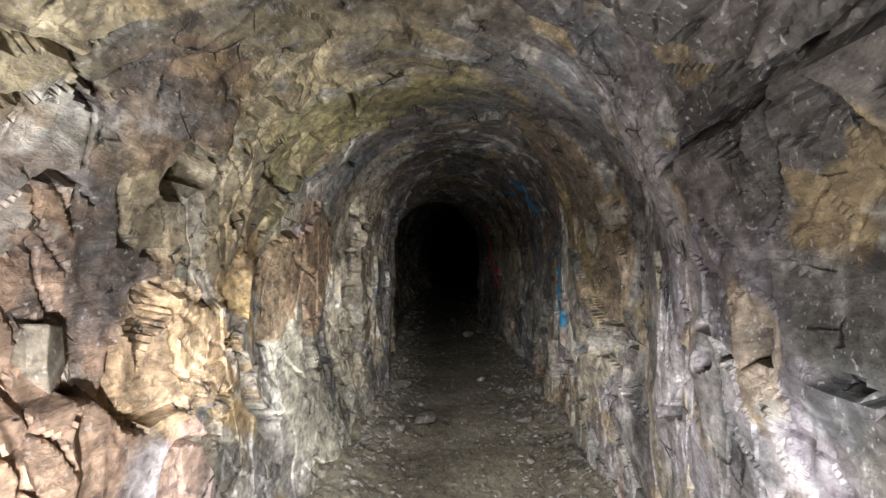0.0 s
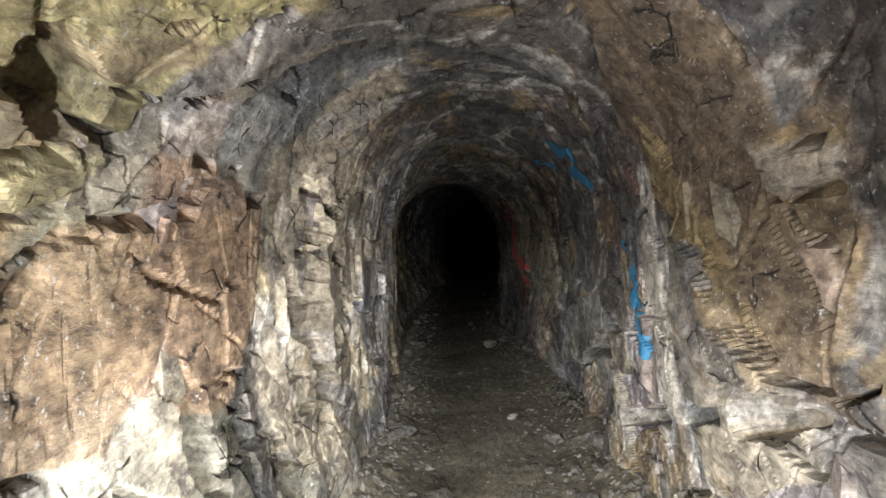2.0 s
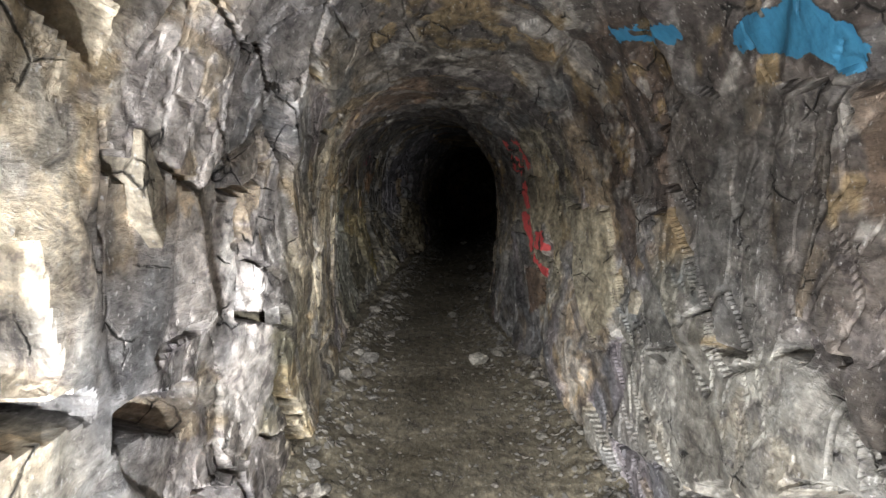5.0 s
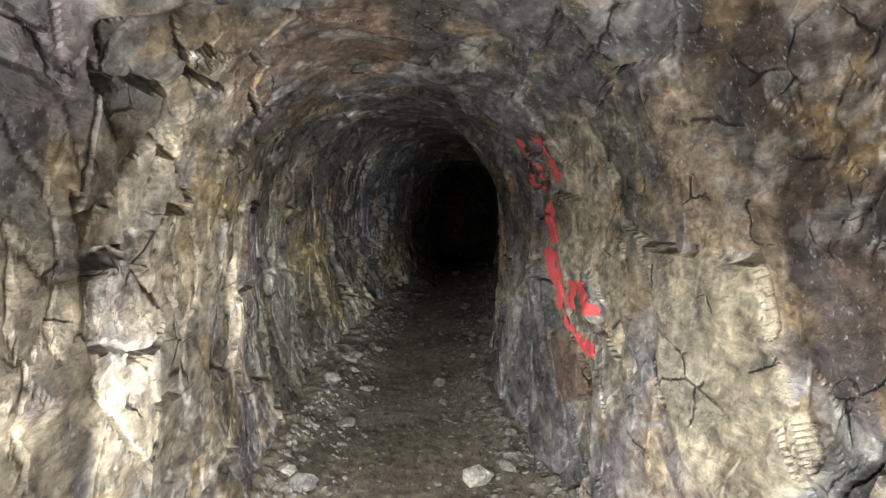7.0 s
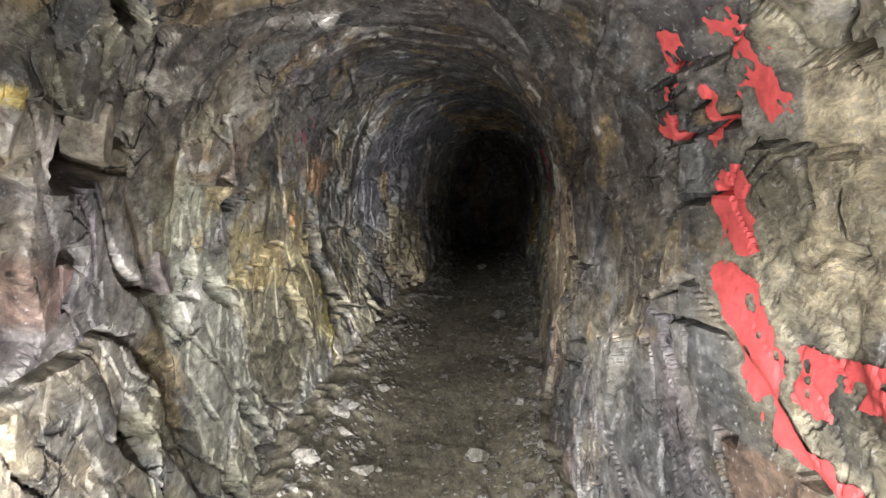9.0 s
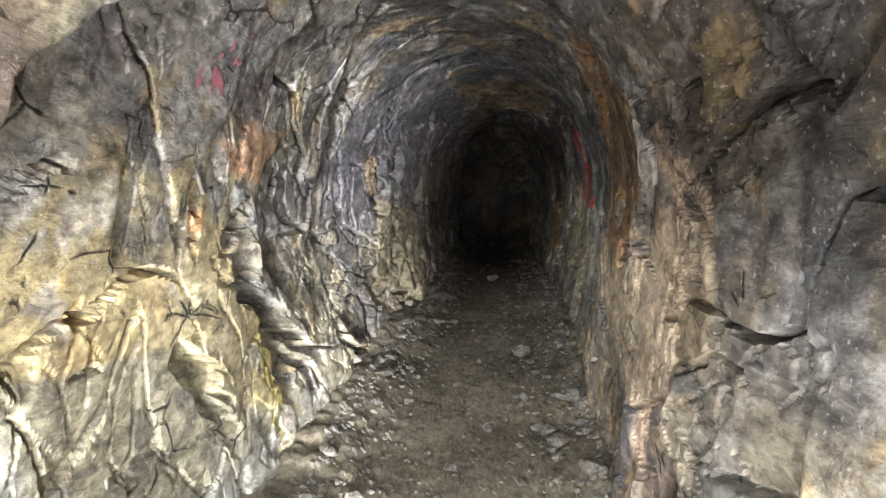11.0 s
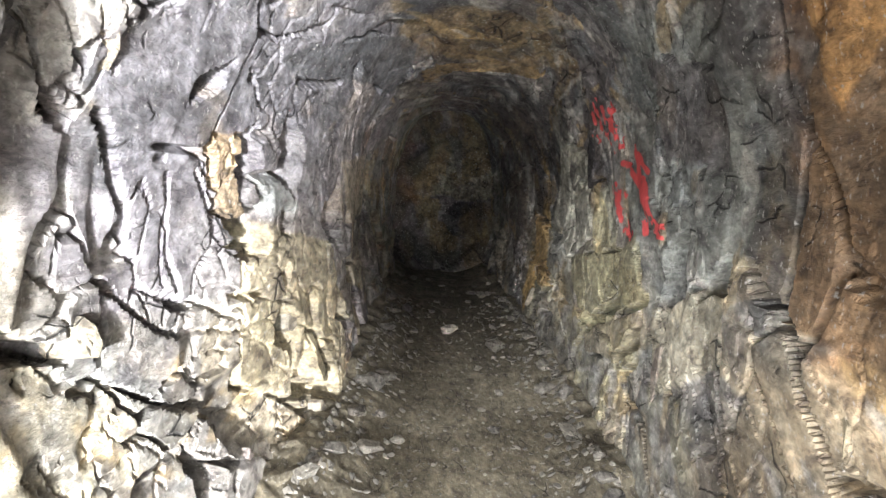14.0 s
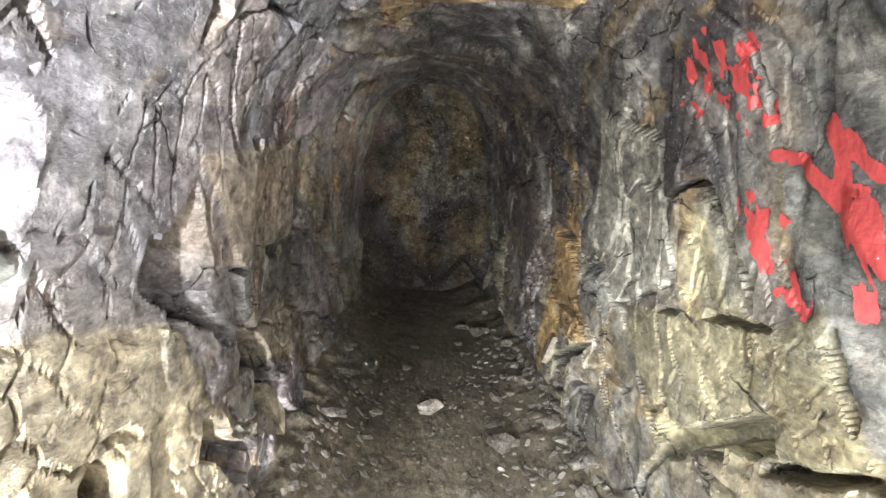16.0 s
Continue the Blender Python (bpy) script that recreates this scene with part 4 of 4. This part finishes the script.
# ---- spray paint on the rock ----
def paint_material(name, colour):
    m, n, link, bsdf = nodes_of(name)
    place = n.new("ShaderNodeNewGeometry")
    mist = n.new("ShaderNodeTexNoise")
    mist.inputs["Scale"].default_value = 45
    mist.inputs["Detail"].default_value = 6
    link.new(place.outputs["Position"], mist.inputs["Vector"])
    tone = n.new("ShaderNodeMix")
    tone.data_type = "RGBA"
    tone.inputs["A"].default_value = (*[c * 0.62 for c in colour], 1)
    tone.inputs["B"].default_value = (*[min(c * 1.25 + 0.05, 0.9) for c in colour], 1)
    link.new(mist.outputs["Fac"], tone.inputs["Factor"])
    link.new(tone.outputs["Result"], bsdf.inputs["Base Color"])
    bsdf.inputs["Roughness"].default_value = 0.55
    relief_node = n.new("ShaderNodeBump")
    relief_node.inputs["Strength"].default_value = 0.5
    relief_node.inputs["Distance"].default_value = 0.006
    link.new(mist.outputs["Fac"], relief_node.inputs["Height"])
    link.new(relief_node.outputs[0], bsdf.inputs["Normal"])
    return m


def spray(strokes, radius, material, label, right=True, gaps=0.9, seed=0):
    """A coat of paint that follows the rock where the strokes pass; strokes by distance along the gallery and height."""
    pts = [p for line in strokes for p in line]
    y0, y1 = min(p[0] for p in pts) - 0.25, max(p[0] for p in pts) + 0.25
    i0, i1 = np.searchsorted(YS, y0), np.searchsorted(YS, y1)
    cols = slice(int(len(SS) * 0.55), len(SS)) if right else slice(0, int(len(SS) * 0.45))
    part_grid = ROCKS[i0:i1, cols]
    k = 3
    n0, n1 = part_grid.shape[:2]
    fi, fj = np.linspace(0, n0 - 1, (n0 - 1) * k + 1), np.linspace(0, n1 - 1, (n1 - 1) * k + 1)
    a, b = np.minimum(fi.astype(int), n0 - 2), np.minimum(fj.astype(int), n1 - 2)
    u, v = (fi - a)[:, None, None], (fj - b)[None, :, None]
    p = part_grid
    fine = (p[a][:, b] * (1 - u) + p[a + 1][:, b] * u) * (1 - v) + (p[a][:, b + 1] * (1 - u) + p[a + 1][:, b + 1] * u) * v
    d = np.full(fine.shape[:2], 9.0)
    Y, Z = 0.5 * fine[..., 1], fine[..., 2]
    for line in strokes:
        for (ya, za), (yb, zb) in zip(line, line[1:]):
            ya, yb = ya * 0.5, yb * 0.5
            w = np.clip(((Y - ya) * (yb - ya) + (Z - za) * (zb - za)) / ((yb - ya) ** 2 + (zb - za) ** 2 + 1e-9), 0, 1)
            d = np.minimum(d, np.hypot(Y - ya - w * (yb - ya), Z - za - w * (zb - za)))
    d = d / radius + 1.3 * gaps * fbm(Y * 16, Z * 9, 900 + seed, 4) + 1.6 * gaps * fbm(Y * 55, Z * 30, 910 + seed, 3)
    mask = (d < 1) & (fbm(Y * 42, Z * 20, 930 + seed, 3) < 0.40 - 0.27 * gaps)
    quad = mask[:-1, :-1] & mask[1:, :-1] & mask[1:, 1:] & mask[:-1, 1:]
    nrm = np.cross(np.gradient(fine, axis=0), np.gradient(fine, axis=1))
    nrm /= np.linalg.norm(nrm, axis=-1, keepdims=True) + 1e-9
    inward = np.stack([np.full_like(Y, 0.1) - fine[..., 0], np.zeros_like(Y), 1.0 - Z], -1)
    nrm *= np.sign((nrm * inward).sum(-1, keepdims=True))
    fine = fine + nrm * 0.006
    idx = np.arange(fine.shape[0] * fine.shape[1]).reshape(fine.shape[:2])
    quads = np.stack([idx[:-1, :-1], idx[1:, :-1], idx[1:, 1:], idx[:-1, 1:]], -1)[quad]
    used, inverse = np.unique(quads, return_inverse=True)
    me = bpy.data.meshes.new("graffiti")
    me.from_pydata(fine.reshape(-1, 3)[used].tolist(), [], inverse.reshape(-1, 4).tolist())
    me.materials.append(material)
    return tagged(new("graffiti", me), label, "graffiti")


RED = paint_material("red_spray", (0.74, 0.085, 0.085))
BLUE = paint_material("blue_spray", (0.012, 0.17, 0.32))
PINK = paint_material("faded_pink_spray", (0.40, 0.13, 0.16))
spray([[(9.58, 1.52), (9.77, 1.45), (9.87, 1.35)], [(9.62, 1.46), (9.59, 1.38), (9.58, 1.33)], [(9.41, 1.54), (9.38, 1.47), (9.36, 1.36)], [(9.43, 1.40), (9.35, 1.37)]], 0.026, RED,
      "faint scrawl of red spray paint high on the rock", gaps=1.2, seed=1)
spray([[(9.55, 1.23), (9.56, 1.16), (9.54, 1.08)], [(9.57, 1.01), (9.48, 0.89), (9.46, 0.75), (9.36, 0.71), (9.14, 0.67), (9.01, 0.65)], [(9.50, 0.98), (9.41, 0.87), (9.39, 0.74)], [(9.26, 0.81), (9.26, 0.88), (9.05, 0.90), (8.96, 0.84)], [(9.18, 0.87), (9.03, 0.85)]], 0.03, RED,
      "tall streak of red spray paint on rough rock", gaps=0.75, seed=2)
spray([[(15.28, 1.58), (15.41, 1.47)], [(15.18, 1.57), (15.18, 1.46), (15.09, 1.40)], [(15.10, 1.56), (15.16, 1.50)]], 0.04, RED,
      "patchy block of red spray paint on grey rock", gaps=1.3, seed=3)
spray([[(15.14, 1.21), (15.07, 1.13), (15.01, 1.07)], [(14.99, 1.17), (14.98, 1.07), (14.86, 1.01)]], 0.024, RED,
      "smeared red spray paint below the other marks", gaps=1.2, seed=4)
spray([[(14.99, 1.32), (14.89, 1.31), (14.81, 1.26), (14.76, 1.22)], [(14.77, 1.38), (14.75, 1.32), (14.75, 1.22)], [(14.73, 1.35), (14.70, 1.31), (14.64, 1.28)], [(14.77, 1.26), (14.71, 1.25)]], 0.015, RED,
      "arched stroke of bright red spray paint", gaps=0.5, seed=5)
spray([[(14.73, 1.25), (14.70, 1.14), (14.67, 1.03)], [(14.68, 1.23), (14.63, 1.12), (14.59, 1.09), (14.50, 1.05), (14.45, 1.03)], [(14.55, 1.05), (14.44, 1.07)]], 0.015, RED,
      "long running stroke of bright red spray paint", gaps=0.7, seed=6)
spray([[(5.98, 1.73), (5.85, 1.69), (6.02, 1.68)], [(5.79, 1.66), (5.81, 1.58), (5.71, 1.47)], [(5.81, 1.57), (6.07, 1.57), (5.84, 1.52)]], 0.03, BLUE,
      "splash of bright blue spray paint near the roof", gaps=0.6, seed=7)
spray([[(6.69, 1.70), (6.40, 1.65)]], 0.03, BLUE,
      "dull blob of blue spray paint near the roof", gaps=1, seed=8)
spray([[(5.19, 1.14), (5.11, 1.11)], [(4.96, 1.01), (4.90, 0.94), (4.83, 0.88)], [(4.88, 0.89), (4.77, 0.81), (4.73, 0.72), (4.71, 0.67)], [(4.79, 0.89), (4.74, 0.88)]], 0.026, BLUE,
      "long run of blue spray paint down the rock", gaps=0.9, seed=9)
spray([[(11.50, 1.36), (11.60, 1.50)], [(11.60, 1.40), (11.68, 1.52)]], 0.028, PINK, "faded pink scrawl of spray paint on dark rock", right=False, gaps=1.9, seed=10)
